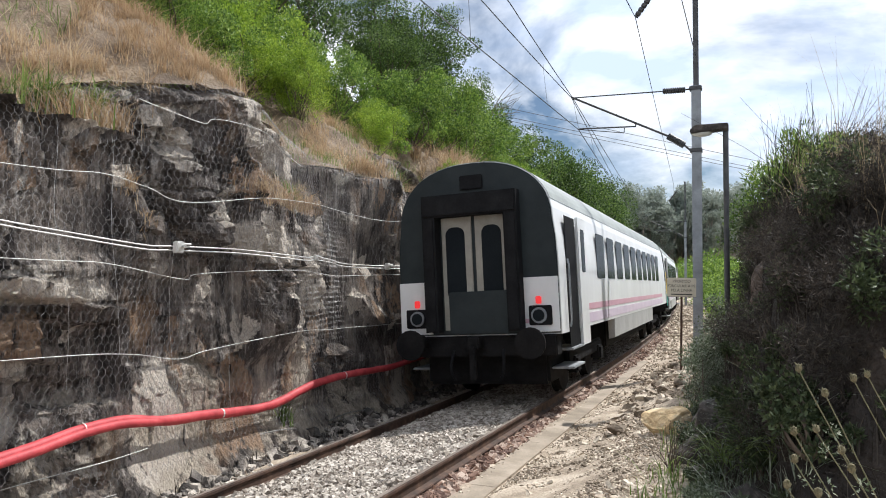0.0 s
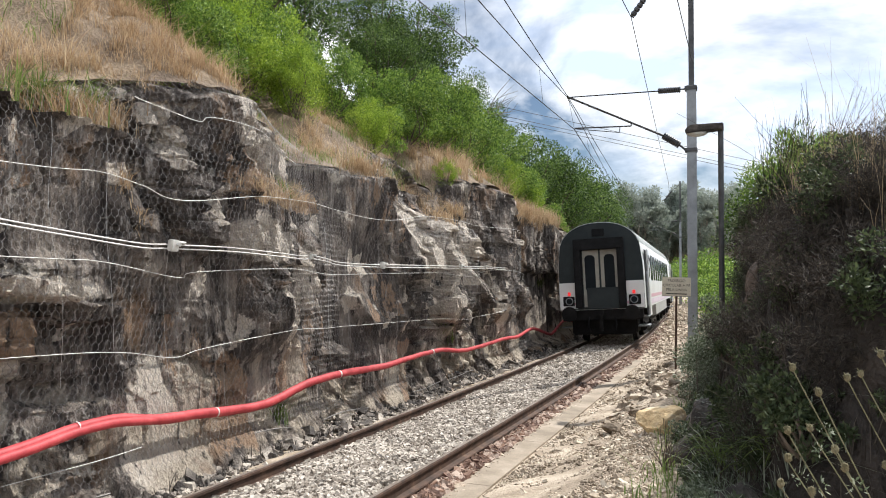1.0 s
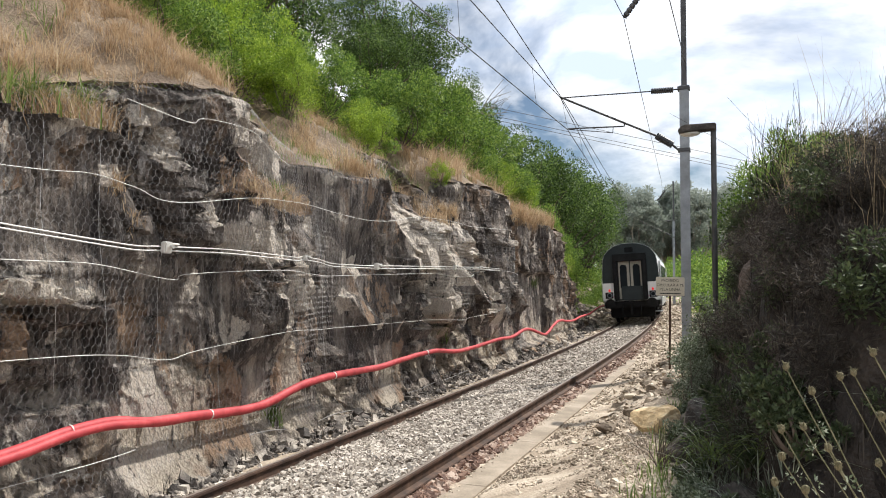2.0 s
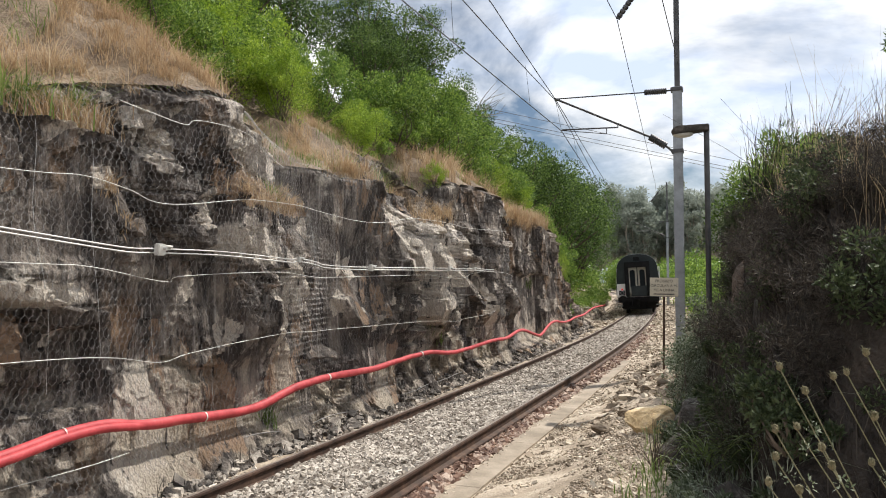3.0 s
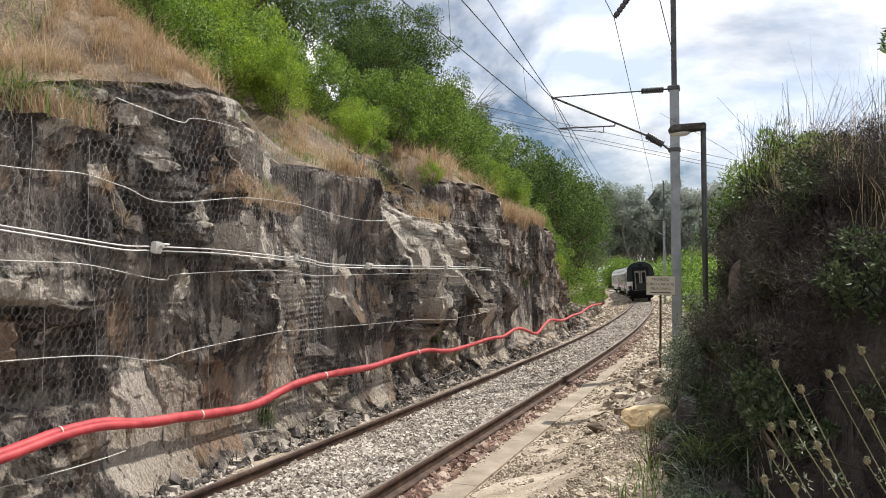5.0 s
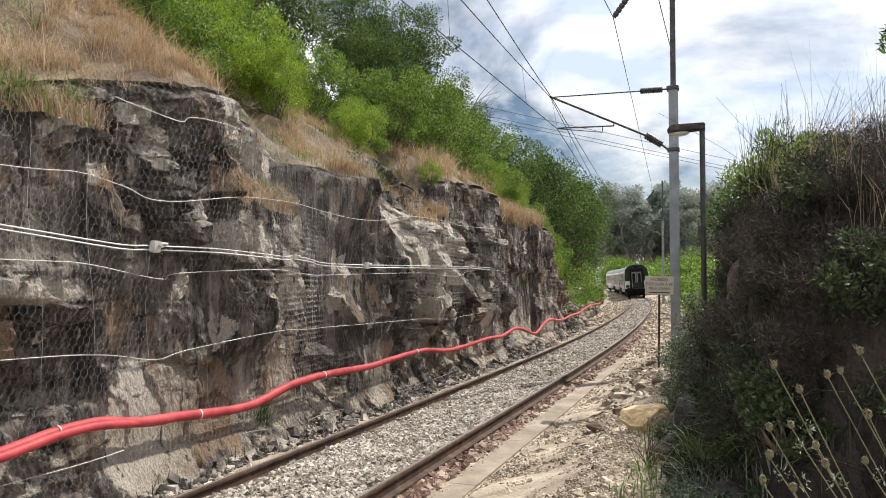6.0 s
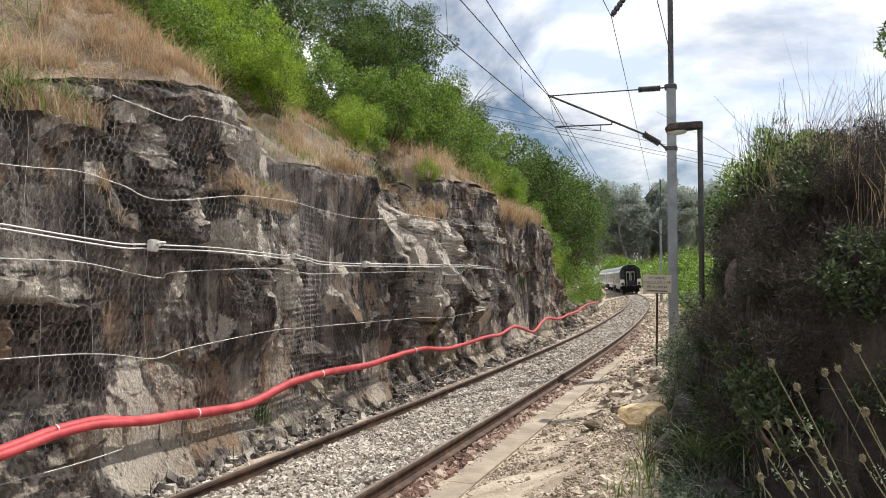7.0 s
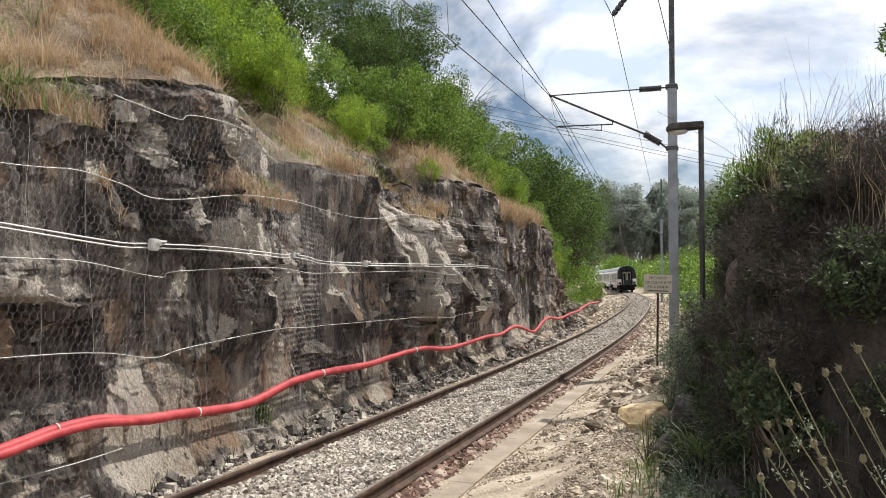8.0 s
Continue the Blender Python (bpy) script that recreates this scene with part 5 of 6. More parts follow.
def support_ropes():
    """Thin horizontal wire ropes laced through the netting."""
    runs = [
        [(2.0, 3.05), (5.0, 3.06), (5.75, 3.09), (6.25, 3.0), (6.75, 2.88), (8.25, 3.09), (10.5, 3.2), (12.2, 3.1), (13.75, 3.3), (17, 3.4), (21, 3.5)],
        [(6.3, 4.02), (6.5, 3.96), (7.0, 3.86), (7.25, 3.95), (8.5, 3.94), (9.8, 3.8)],
        [(2.0, 2.2), (5.0, 2.16), (5.75, 2.14), (6.75, 1.99), (7.0, 2.06), (8.75, 2.13), (10.5, 2.07), (13.75, 2.15), (16, 2.1), (19, 2.3), (23, 2.2)],
        [(2.0, 1.25), (5.0, 1.24), (6.0, 1.19), (6.75, 1.07), (7.25, 1.14), (8.75, 1.28), (10.5, 1.21), (13.75, 1.21), (17, 1.1), (20, 1.3)],
        [(4.3, 0.10), (5.4, 0.16), (6.1, 0.20)]]
    for r in runs:
        v, f = rope(r, 0.0042)
        ob = mesh_ob("wire_rope", v, f, PALE_ROPE, smooth=True)
        tagged(ob, "thin pale steel wire rope laced through the rock netting", "wire rope", group="netting ropes")
    # hanging vertical laces
    for s, z0, z1 in ((5.25, 3.6, 0.9), (5.85, 3.6, 1.2), (6.62, 2.3, 0.3), (9.05, 4.2, 2.9), (7.5, 1.2, 0.1), (10.3, 2.9, 0.6), (12.4, 1.6, 0.3)):
        zs = np.linspace(z0, z1, 14)
        v, f = tube(on_net(s + 0.05 * np.sin(zs * 2.1), zs, 0.012), 0.0018, 4)
        ob = mesh_ob("lacing_wire", v, f, PALE_ROPE)
        tagged(ob, "thin vertical lacing wire on the rock netting", "wire", group="lacing wires")


def main_cable():
    """The doubled cable across the face with its clamp boxes."""
    pts = [(1.5, 2.75), (4.2, 2.55), (5.0, 2.47), (6.1, 2.36), (6.55, 2.36), (7.6, 2.36), (9.0, 2.32), (9.35, 2.34), (10.6, 2.29), (12.0, 2.27), (15.0, 2.31), (17.8, 2.36), (19.4, 2.36)]
    root = tagged(new("rockfall_cable"), "pair of pale steel cables clamped across the rock face", "cable")
    for dz in (0.0, 0.045):
        p = spline(pts, 8)
        v, f = tube(on_net(p[:, 0], p[:, 1] - dz, 0.07), 0.0085, 6)
        mesh_ob("cable", v, f, PALE_ROPE, root, smooth=True)
    for s, z, k in ((6.55, 2.36, 0.75), (9.3, 2.33, 0.48), (12.05, 2.27, 0.7), (15.0, 2.31, 0.6), (17.8, 2.36, 0.55)):
        c = Vector(on_net(s, z, 0.10))
        bm = bmesh.new()
        box(bm, -0.05 * k, 0.05 * k, -0.085 * k, 0.085 * k, -0.10 * k, 0.075 * k, 0.018 * k)
        cylinder(bm, 0.028 * k, 0.07, Matrix.Translation((0.06 * k, 0.02, 0.01)) @ Matrix.Rotation(math.pi / 2, 4, "Y"), 8)
        cylinder(bm, 0.016 * k, 0.16 * k, Matrix.Translation((0.02, 0.14 * k, 0.045 * k)) @ Matrix.Rotation(math.pi / 2, 4, "X"), 8)
        ob = part("clamp", bm, PALE_ROPE, root, "bright galvanised cable clamp")
        ob.matrix_basis = Matrix.Translation(c) @ Matrix.Rotation(0.15, 4, "Y")


HOSE_PATH = [(1.0, 0.28), (3.6, 0.37), (4.71, 0.46), (5.26, 0.53), (5.56, 0.545), (5.84, 0.535), (6.39, 0.44), (6.86, 0.40), (7.56, 0.34), (8.37, 0.31), (9.09, 0.41), (9.52, 0.46), (10.4, 0.49), (11.85, 0.45), (13.05, 0.49), (14.63, 0.51), (16.39, 0.38), (19.21, 0.43), (20.77, 0.40), (22.61, 0.52), (24.9, 0.22), (25.65, 0.23), (27.66, 0.54), (30.5, 0.40), (34.01, 0.46), (37.0, 0.46), (41.76, 0.63), (50.0, 0.55)]


def red_hose():
    root = tagged(new("red_conduit"), "long red plastic cable conduit slung along the foot of the rock", "conduit")
    p = spline(HOSE_PATH, 14)
    out = np.full(len(p), -2.0) - 0.0133 * np.clip(p[:, 0] - 30, 0, 30)
    out = np.convolve(np.pad(out, 6, mode="edge"), np.ones(13) / 13, "valid")
    c = place(p[:, 0], out, p[:, 1] + 0.012 * fbm(p[:, 0] * 2, p[:, 0] * 0, 91))
    cut = p[:, 0] < 6.45
    r = np.interp(p[:, 0], [6.2, 6.5, 11, 14, 60], [0.052, 0.060, 0.058, 0.048, 0.045]) * (1 + 0.05 * fbm(p[:, 0] * 5, p[:, 0] * 0, 92))
    v, f = tube(c, r, 12)
    mesh_ob("pipe", v, f, HOSE, root, smooth=True)
    q = c[cut] + np.array([0.045, 0, -0.030]) * np.clip((6.45 - p[cut, 0]) / 0.5, 0, 1)[:, None]
    v, f = tube(q, 0.045, 12)
    mesh_ob("pipe", v, f, HOSE, root, smooth=True)
    for s0 in (5.32, 7.35, 10.3, 14.2):
        i = int(np.argmin(np.abs(p[:, 0] - s0)))
        v, f = tube([c[i] - (c[i + 1] - c[i]) * 0.2, c[i] + (c[i + 1] - c[i]) * 0.2], 0.064, 12)
        mesh_ob("tie", v, f, PALE_ROPE, root, label="pale cable tie")


def foot_debris():
    """Broken rock, dead stems and a drooping cable at the foot of the face."""
    rng = np.random.default_rng(31)
    n = 7000
    s = 3.5 + 36 * rng.random(n) ** 1.5
    u = -1.62 - 0.75 * rng.random(n) ** 0.8
    size = rng.uniform(0.03, 0.09, n) * (1 + 1.6 * (rng.random(n) < 0.12))
    pts = place(s, u, right_ground(s, u) + 0.02 + np.clip(-u - 1.68, 0, 1) * 0.40 * rng.random(n))
    ob = stones("fallen_rock", pts, size, GREY_ROCK, "broken dark rock rubble at the foot of the cutting", 41)
    tagged(ob, category="rubble", kind="stuff")
    n = 1800
    s = 3.5 + 30 * rng.random(n) ** 1.4
    u = -1.75 - 0.6 * rng.random(n)
    v, f = blades(place(s, u, right_ground(s, u) + 0.02), np.full(n, 0.22), np.full(n, 0.005), 0.9, 5)
    ob = mesh_ob("dead_stems", v, f, TWIG)
    tagged(ob, "dead pale stems and roots in the ditch", "dead stems", kind="stuff")
    p = spline([(4.6, -0.16), (5.25, -0.13), (6.0, -0.16), (6.75, -0.10), (8.0, -0.03), (9.2, -0.12), (10.0, -0.15), (13.0, -0.16), (17.0, -0.14)], 8)
    v, f = tube(place(p[:, 0], np.full(len(p), -2.05) + 0.04 * np.sin(p[:, 0] * 2.3), p[:, 1] - 0.03 + 0.03 * np.sin(p[:, 0] * 3.1)), 0.008, 6)
    ob = mesh_ob("ditch_cable", v, f, NET_WIRE, smooth=True)
    tagged(ob, "old pale cable lying along the ditch", "cable")


wire_net()
support_ropes()
main_cable()
red_hose()
foot_debris()


# ---- overhead line ----
def rod(name, a, b, r, material, parent, sides=8, label=""):
    v, f = tube(np.linspace(a, b, 3), r, sides)
    return mesh_ob(name, v, f, material, parent, label=label)


def insulator(a, b, r, parent, sheds=7):
    """Ribbed insulator from a to b."""
    a, b = np.array(a, float), np.array(b, float)
    t = np.linspace(0, 1, sheds * 4 + 1)
    rad = np.where(np.arange(len(t)) % 4 < 3, r, r * 0.72)
    v, f = tube(a + (b - a) * t[:, None], rad, 10)
    return mesh_ob("insulator", v, f, DARK_STEEL, parent, label="dark ribbed insulator")


def mast():
    """Steel mast with a hinged cantilever over the track; its foot at the origin, the track towards -x."""
    root = tagged(new("catenary_mast"), "grey steel overhead-line mast with cantilever arm and insulators", "mast", "overhead line masts")
    bm = bmesh.new()
    w, t = 0.105, 0.012
    box(bm, -w, w, -0.10, -0.10 + t, -1.0, 6.62)
    box(bm, -w, w, 0.10 - t, 0.10, -1.0, 6.62)
    box(bm, -t / 2, t / 2, -0.10 + t, 0.10 - t, -1.0, 6.62)
    part("post", bm, STEEL, root, "grey H-section steel post")
    # dark steel here paints in the shadow side of the extension
    part("top_post", boxed(-0.062, 0.062, -0.05, 0.05, 6.621, 10.2, bevel=0.008), DARK_STEEL, root, "slimmer steel extension, its shadow side put in as dark steel")
    for z in (6.56, 5.08):
        part("bracket", boxed(-0.15, 0.13, -0.125, 0.125, z - 0.045, z + 0.045, bevel=0.01), DARK_STEEL, root)
    rod("top_tube", (-0.15, 0, 6.56), (-0.25, 0, 6.56), 0.02, DARK_STEEL, root)
    insulator((-0.25, 0, 6.555), (-0.76, 0, 6.565), 0.072, root, 10)
    rod("top_tube", (-0.76, 0, 6.565), (-2.96, 0, 6.60), 0.016, DARK_STEEL, root)
    rod("bracket_tube", (-0.12, 0, 5.08), (-0.28, 0, 5.23), 0.025, DARK_STEEL, root)
    insulator((-0.28, 0, 5.23), (-0.64, 0, 5.47), 0.09, root, 8)
    rod("bracket_tube", (-0.64, 0, 5.47), (-2.98, 0, 6.62), 0.027, DARK_STEEL, root)
    rod("registration_tube", (-1.40, 0, 5.76), (-2.78, 0, 5.80), 0.018, DARK_STEEL, root)
    rod("drop_link", (-1.40, 0, 5.76), (-1.40, 0, 5.86), 0.014, DARK_STEEL, root)
    rod("steady_arm", (-1.68, 0, 5.62), (-2.82, 0, 5.79), 0.010, DARK_STEEL, root)
    rod("steady_link", (-1.68, 0, 5.62), (-1.67, 0, 5.77), 0.010, DARK_STEEL, root)
    rod("dropper", (-2.95, 0, 6.6), (-2.80, 0, 5.8), 0.004, CABLE, root)
    rod("feeder_arm", (0.0, 0, 9.9), (-0.75, 0, 9.35), 0.02, DARK_STEEL, root)
    insulator((-0.75, 0, 9.30), (-1.38, 0, 8.47), 0.07, root, 9)
    return root


def wire(name, pts, r, label, sag=0.0):
    pts = np.array(pts, float)
    out = []
    for a, b in zip(pts[:-1], pts[1:]):
        t = np.linspace(0, 1, 16, endpoint=False)[:, None]
        out.append(a + (b - a) * t - np.array([0, 0, sag]) * 4 * t * (1 - t))
    out.append(pts[-1:])
    v, f = tube(np.vstack(out), r, 5)
    ob = mesh_ob(name, v, f, CABLE)
    return tagged(ob, label, "overhead wire", "overhead wires")


def overhead_line():
    m = mast()
    m.matrix_basis = pose(-1.02, 18.25, 0.02)
    far = copy_thing(m, pose(-4.95, 70.0, 1.0, 0, 0, 5))
    far2 = copy_thing(m, pose(-1.3, -34.0, 0.0))
    wire("contact_wire", [(-4.6, -34, 5.9), (-4.19, 9.5, 5.94), (-3.82, 18.25, 5.80), (-6.4, 50, 5.8), (-7.7, 70, 6.7)], 0.010, "dark copper contact wire over the track")
    wire("catenary_wire", [(-4.3, -34, 6.9), (-4.20, 12.1, 6.88), (-4.0, 18.25, 6.63), (-6.3, 45, 6.35), (-7.9, 70, 7.6)], 0.010, "dark catenary wire above the contact wire", 0.02)
    wire("catenary_wire", [(-3.6, -34, 7.6), (-3.89, 12.6, 7.03), (-3.98, 18.25, 6.64), (-5.6, 45, 6.1), (-7.7, 70, 7.5)], 0.010, "dark catenary wire above the contact wire", 0.02)
    wire("feeder_wire", [(-2.2, -30, 7.9), (-2.35, 16.3, 8.2), (-2.41, 18.2, 8.46), (-3.81, 44.8, 7.8), (-5.8, 70, 8.6)], 0.010, "feeder wire hung from an insulator")
    wire("earth_wire", [(-0.95, -30, 7.6), (-0.98, 13.5, 6.98), (-0.99, 18.3, 7.2), (-1.98, 40, 6.85), (-4.9, 70, 8.0)], 0.009, "thin earth wire on the mast")
    for a, b in (((-4.05, 15.6, 6.75), (-3.95, 15.6, 5.84)), ((-4.18, 11.2, 6.88), (-4.12, 11.2, 5.92)), ((-4.35, 22.5, 6.52), (-4.2, 22.5, 5.8))):
        wire("dropper_wire", [a, b], 0.004, "thin dropper wire between catenary and contact wire")
    for dz, k in ((0.0, 0), (0.45, 1), (1.5, 2)):
        wire("power_line", [(-60, 57, 26 + dz), (-21.3, 66.7, 17.5 + dz * 0.8), (1.42, 75, 12.4 + dz * 0.7), (40, 88, 7 + dz)], 0.024, "thin power line crossing the valley")


# ---- lamp, sign ----
def street_lamp():
    root = tagged(new("street_lamp"), "grey street lamp with a flat weathered head", "street lamp")
    rod("post", (0, 0, -1.6), (0, 0, 4.70), 0.048, DARK_STEEL, root, 12, "dark grey round post")
    head = bmesh.new()
    prof = [(0.05, 4.67), (0.05, 4.80), (-0.50, 4.80), (-0.58, 4.75), (-0.61, 4.68), (-0.55, 4.65), (-0.05, 4.69)]
    a = [head.verts.new((x, -0.13, z)) for x, z in prof]
    b = [head.verts.new((x, 0.13, z)) for x, z in prof]
    head.faces.new(a)
    head.faces.new(list(reversed(b)))
    for i in range(len(prof)):
        head.faces.new((a[i], b[i], b[(i + 1) % len(prof)], a[(i + 1) % len(prof)]))
    bmesh.ops.recalc_face_normals(head, faces=head.faces)
    bmesh.ops.bevel(head, geom=list(head.edges), offset=0.015, segments=2, affect="EDGES")
    part("lamp_head", head, GREY_ROCK, root, "weathered lichen-grey lamp head")
    m = surface("lamp_bowl", [(0.3, (0.55, 0.55, 0.52)), (0.7, (0.72, 0.72, 0.68))], 3.0, rough=0.25, bump=0)
    bowl = bmesh.new()
    bmesh.ops.create_uvsphere(bowl, u_segments=16, v_segments=8, radius=1.0, matrix=Matrix.Translation((-0.40, 0, 4.655)) @ Matrix.Diagonal((0.18, 0.11, 0.06, 1)))
    part("bowl", bowl, m, root, "pale translucent bowl", smooth=True)
    root.matrix_basis = pose(-0.29, 14.0, 0.02)


def warning_sign():
    root = tagged(new("warning_sign"), "off-white warning board in Portuguese on a rusty post", "sign")
    board = surface("sign_board", [(0.3, (0.52, 0.47, 0.36)), (0.7, (0.66, 0.61, 0.50))], 4.0, fine=60, rough=0.6, grain=0.2, bump=0.05, depth=0.003)
    ink, _a, _b, p = nodes_of("sign_ink")
    p.inputs["Base Color"].default_value = (0.03, 0.028, 0.025, 1)
    rod("post", (0, 0.02, -0.5), (0, 0.02, 1.55), 0.022, RAIL_RUST, root, 8, "rusty square post")
    plate = part("board", boxed(-0.275, 0.275, -0.022, 0.0, 1.18, 1.555, bevel=0.006), board, root, "off-white board with black lettering")
    for text, z, size in (("PROIBIDO", 1.462, 0.075), ("CIRCULAR A PÉ", 1.370, 0.075), ("PELA LINHA", 1.282, 0.075)):
        cu = bpy.data.curves.new("lettering", "FONT")
        cu.body, cu.size, cu.extrude, cu.align_x = text, size, 0.001, "CENTER"
        cu.materials.append(ink)
        ob = new("lettering", cu)
        ob.parent = plate
        ob.matrix_basis = pose(0, -0.0235, z, 90)
    part("small_print", boxed(-0.20, 0.20, -0.0245, -0.0225, 1.215, 1.235), ink, plate, "unreadable line of small print")
    part("frame", boxed(-0.282, 0.282, -0.015, 0.006, 1.172, 1.1795), DARK_STEEL, plate)
    root.matrix_basis = pose(-1.19, 15.45, 0.52, 0, 0.8, 4)


overhead_line()
street_lamp()
warning_sign()


# ---- rocks ----
def rock(name, size, material, seed, label, m, rough=0.22):
    """A broken boulder: a cut-up ball with flat faces and chipped corners."""
    bm = bmesh.new()
    bmesh.ops.create_icosphere(bm, subdivisions=4, radius=1.0)
    rng = np.random.default_rng(seed)
    planes = rng.normal(size=(11, 3))
    planes /= np.linalg.norm(planes, axis=1, keepdims=True)
    dist = rng.uniform(0.55, 0.85, 11)
    for v in bm.verts:
        p = np.array(v.co)
        for n_, d_ in zip(planes, dist):
            over = p @ n_ - d_
            if over > 0:
                p = p - n_ * over
        p *= 1 + rough * 0.4 * noise.fractal(Vector(p * 2.5) + Vector((seed, 0, 0)), 1.0, 2.0, 5)
        v.co = Vector(p * np.array(size) * 0.62)
    ob = part(name, bm, material, None)
    ob.matrix_basis = m
    return tagged(ob, label, "rock")


def rocks():
    rock("boulder", (0.56, 0.50, 0.36), BOULDER, 3, "pale ochre broken boulder on the path edge", pose(-0.82, 8.75, 0.36, 8, -6, 25))
    rock("boulder", (0.42, 0.5, 0.55), GREY_ROCK, 5, "grey jagged rock at the foot of the bank", pose(-0.28, 7.6, 0.50, 0, 10, 60))
    rock("boulder", (0.40, 0.34, 0.24), GREY_ROCK, 8, "pale grey flat rock among dark grasses", pose(0.02, 5.5, 0.47, 0, 5, 10))
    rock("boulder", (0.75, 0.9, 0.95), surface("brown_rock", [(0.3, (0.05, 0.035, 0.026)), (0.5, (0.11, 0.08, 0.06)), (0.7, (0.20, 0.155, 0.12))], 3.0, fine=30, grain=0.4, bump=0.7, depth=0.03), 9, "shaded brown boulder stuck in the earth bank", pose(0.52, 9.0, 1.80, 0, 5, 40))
    for x, y, z, a, b, c, k in ((-0.36, 8.6, 0.42, 0.30, 0.5, 0.42, 31), (-0.44, 7.9, 0.36, 0.26, 0.4, 0.30, 32), (-0.40, 7.2, 0.40, 0.34, 0.5, 0.36, 33), (-0.22, 6.5, 0.42, 0.30, 0.40, 0.25, 34)):
        rock("boulder", (a, b, c), GREY_ROCK, k, "jagged grey rock at the foot of the shaded bank", pose(x, y, z, 8, -6, k * 40 % 360))
    rng = np.random.default_rng(6)
    for i in range(16):
        s, u = rng.uniform(9.5, 18.0), rng.uniform(2.2, 3.0)
        p = place(np.array(s), np.array(u), right_ground(np.array(s), np.array(u)) + 0.04)
        k = rng.uniform(0.14, 0.30)
        rock("stone", (k, k * 0.8, k * 0.55), TAN_STONE, 20 + i, "tan broken stone in the rubble by the path", Matrix.Translation(Vector(p)) @ Matrix.Rotation(rng.uniform(0, 6), 4, "Z"))


# ---- plants of the bank and path ----
def on_bank(x, y, turn=0.0, scale=1.0, sink=0.1):
    z = float(bank_z(np.array(x, float), np.array(y, float)))
    return Matrix.Translation((x, y, z - sink)) @ Matrix.Rotation(turn, 4, "Z") @ Matrix.Diagonal((scale, scale, scale, 1))


def bank_points(n, y0, y1, d0, d1, seed, patch=-0.3):
    rng = np.random.default_rng(seed)
    y = rng.uniform(y0, y1, n)
    x = bank_toe(y) + rng.uniform(d0, d1, n)
    keep = fbm(x * 1.3, y * 1.3, seed) > patch
    x, y = x[keep], y[keep]
    return np.stack([x, y, bank_z(x, y) - 0.03], -1)


def bank_growth():
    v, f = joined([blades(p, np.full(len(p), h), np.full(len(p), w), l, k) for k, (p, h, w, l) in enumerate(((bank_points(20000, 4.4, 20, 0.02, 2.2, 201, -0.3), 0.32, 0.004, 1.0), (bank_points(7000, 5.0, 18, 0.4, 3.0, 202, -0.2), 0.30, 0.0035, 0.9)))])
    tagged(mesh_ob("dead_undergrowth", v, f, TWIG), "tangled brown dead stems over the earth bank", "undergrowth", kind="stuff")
    p = bank_points(8500, 5.5, 13, 1.1, 3.2, 203, -0.15)
    v, f = blades(p, np.full(len(p), 0.52), np.full(len(p), 0.003), 0.5, 7, 0.2)
    tagged(mesh_ob("crest_grass", v, f, STRAW), "dry straw-coloured tall grass on the bank crest", "grass", kind="stuff")
    p = bank_points(420, 7.0, 12.0, 0.9, 2.2, 204, -0.5)
    v, f = blades(p, np.full(len(p), 1.15), np.full(len(p), 0.0022), 0.45, 8, 0.1)
    tagged(mesh_ob("tall_stalks", v, f, STRAW), "very tall thin grass stalks against the sky", "grass", kind="stuff")
    p = bank_points(1500, 4.8, 7.2, 0.05, 0.7, 205, -0.05)
    p = p[p[:, 2] < 1.15]
    v, f = blades(p, np.full(len(p), 0.28), np.full(len(p), 0.005), 1.2, 9, 0.7)
    tagged(mesh_ob("bank_grass", v, f, LEAF_GREY), "dark green drooping grass low on the bank", "grass", kind="stuff")
    rng = np.random.default_rng(12)
    n = 800
    y = rng.uniform(5.5, 14, n)
    x = bank_toe(y) - 0.16 + rng.normal(0, 0.16, n)
    s, u = su(x, y)
    v, f = blades(np.stack([x, y, np.maximum(line(s)[2] + right_ground(s, u), 0.1)], -1), np.full(n, 0.17), np.full(n, 0.005), 0.9, 10)
    tagged(mesh_ob("path_grass", v, f, BLADE), "thin yellow-green grass at the path edge", "grass", kind="stuff")

    bramble = bush("bramble", LEAF_SHADE, BARK, 5200, (1.1, 1.0, 0.8), 301, 0.030, 24, "leafy bramble on the shaded bank, shade painted into its leaves", group="bank shrubs")
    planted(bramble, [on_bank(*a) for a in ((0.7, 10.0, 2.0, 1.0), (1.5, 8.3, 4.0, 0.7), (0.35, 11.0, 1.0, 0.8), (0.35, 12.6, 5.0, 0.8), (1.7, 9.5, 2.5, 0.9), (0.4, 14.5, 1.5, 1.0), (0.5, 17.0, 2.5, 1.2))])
    heath = bush("heath_shrub", TWIG, BARK, 10000, (1.2, 1.1, 1.0), 311, 0.006, 40, "dry brown heath-like shrub with fine twigs", group="bank shrubs", long=8.0, radius=0.2, up=0.6)
    planted(heath, [on_bank(*a) for a in ((1.15, 7.6, 0.0, 0.55), (1.5, 8.2, 2.0, 0.65), (1.9, 8.0, 1.0, 0.75), (1.0, 8.8, 3.0, 0.55), (0.85, 9.8, 4.0, 0.5), (1.4, 7.0, 5.0, 0.6), (0.6, 8.4, 1.4, 0.5), (1.7, 7.2, 0.4, 0.75), (2.2, 8.8, 0.9, 0.8), (1.75, 8.7, 2.1, 0.95), (1.45, 8.5, 4.1, 0.85), (2.0, 8.2, 5.6, 1.0), (1.2, 9.3, 0.7, 0.8))])
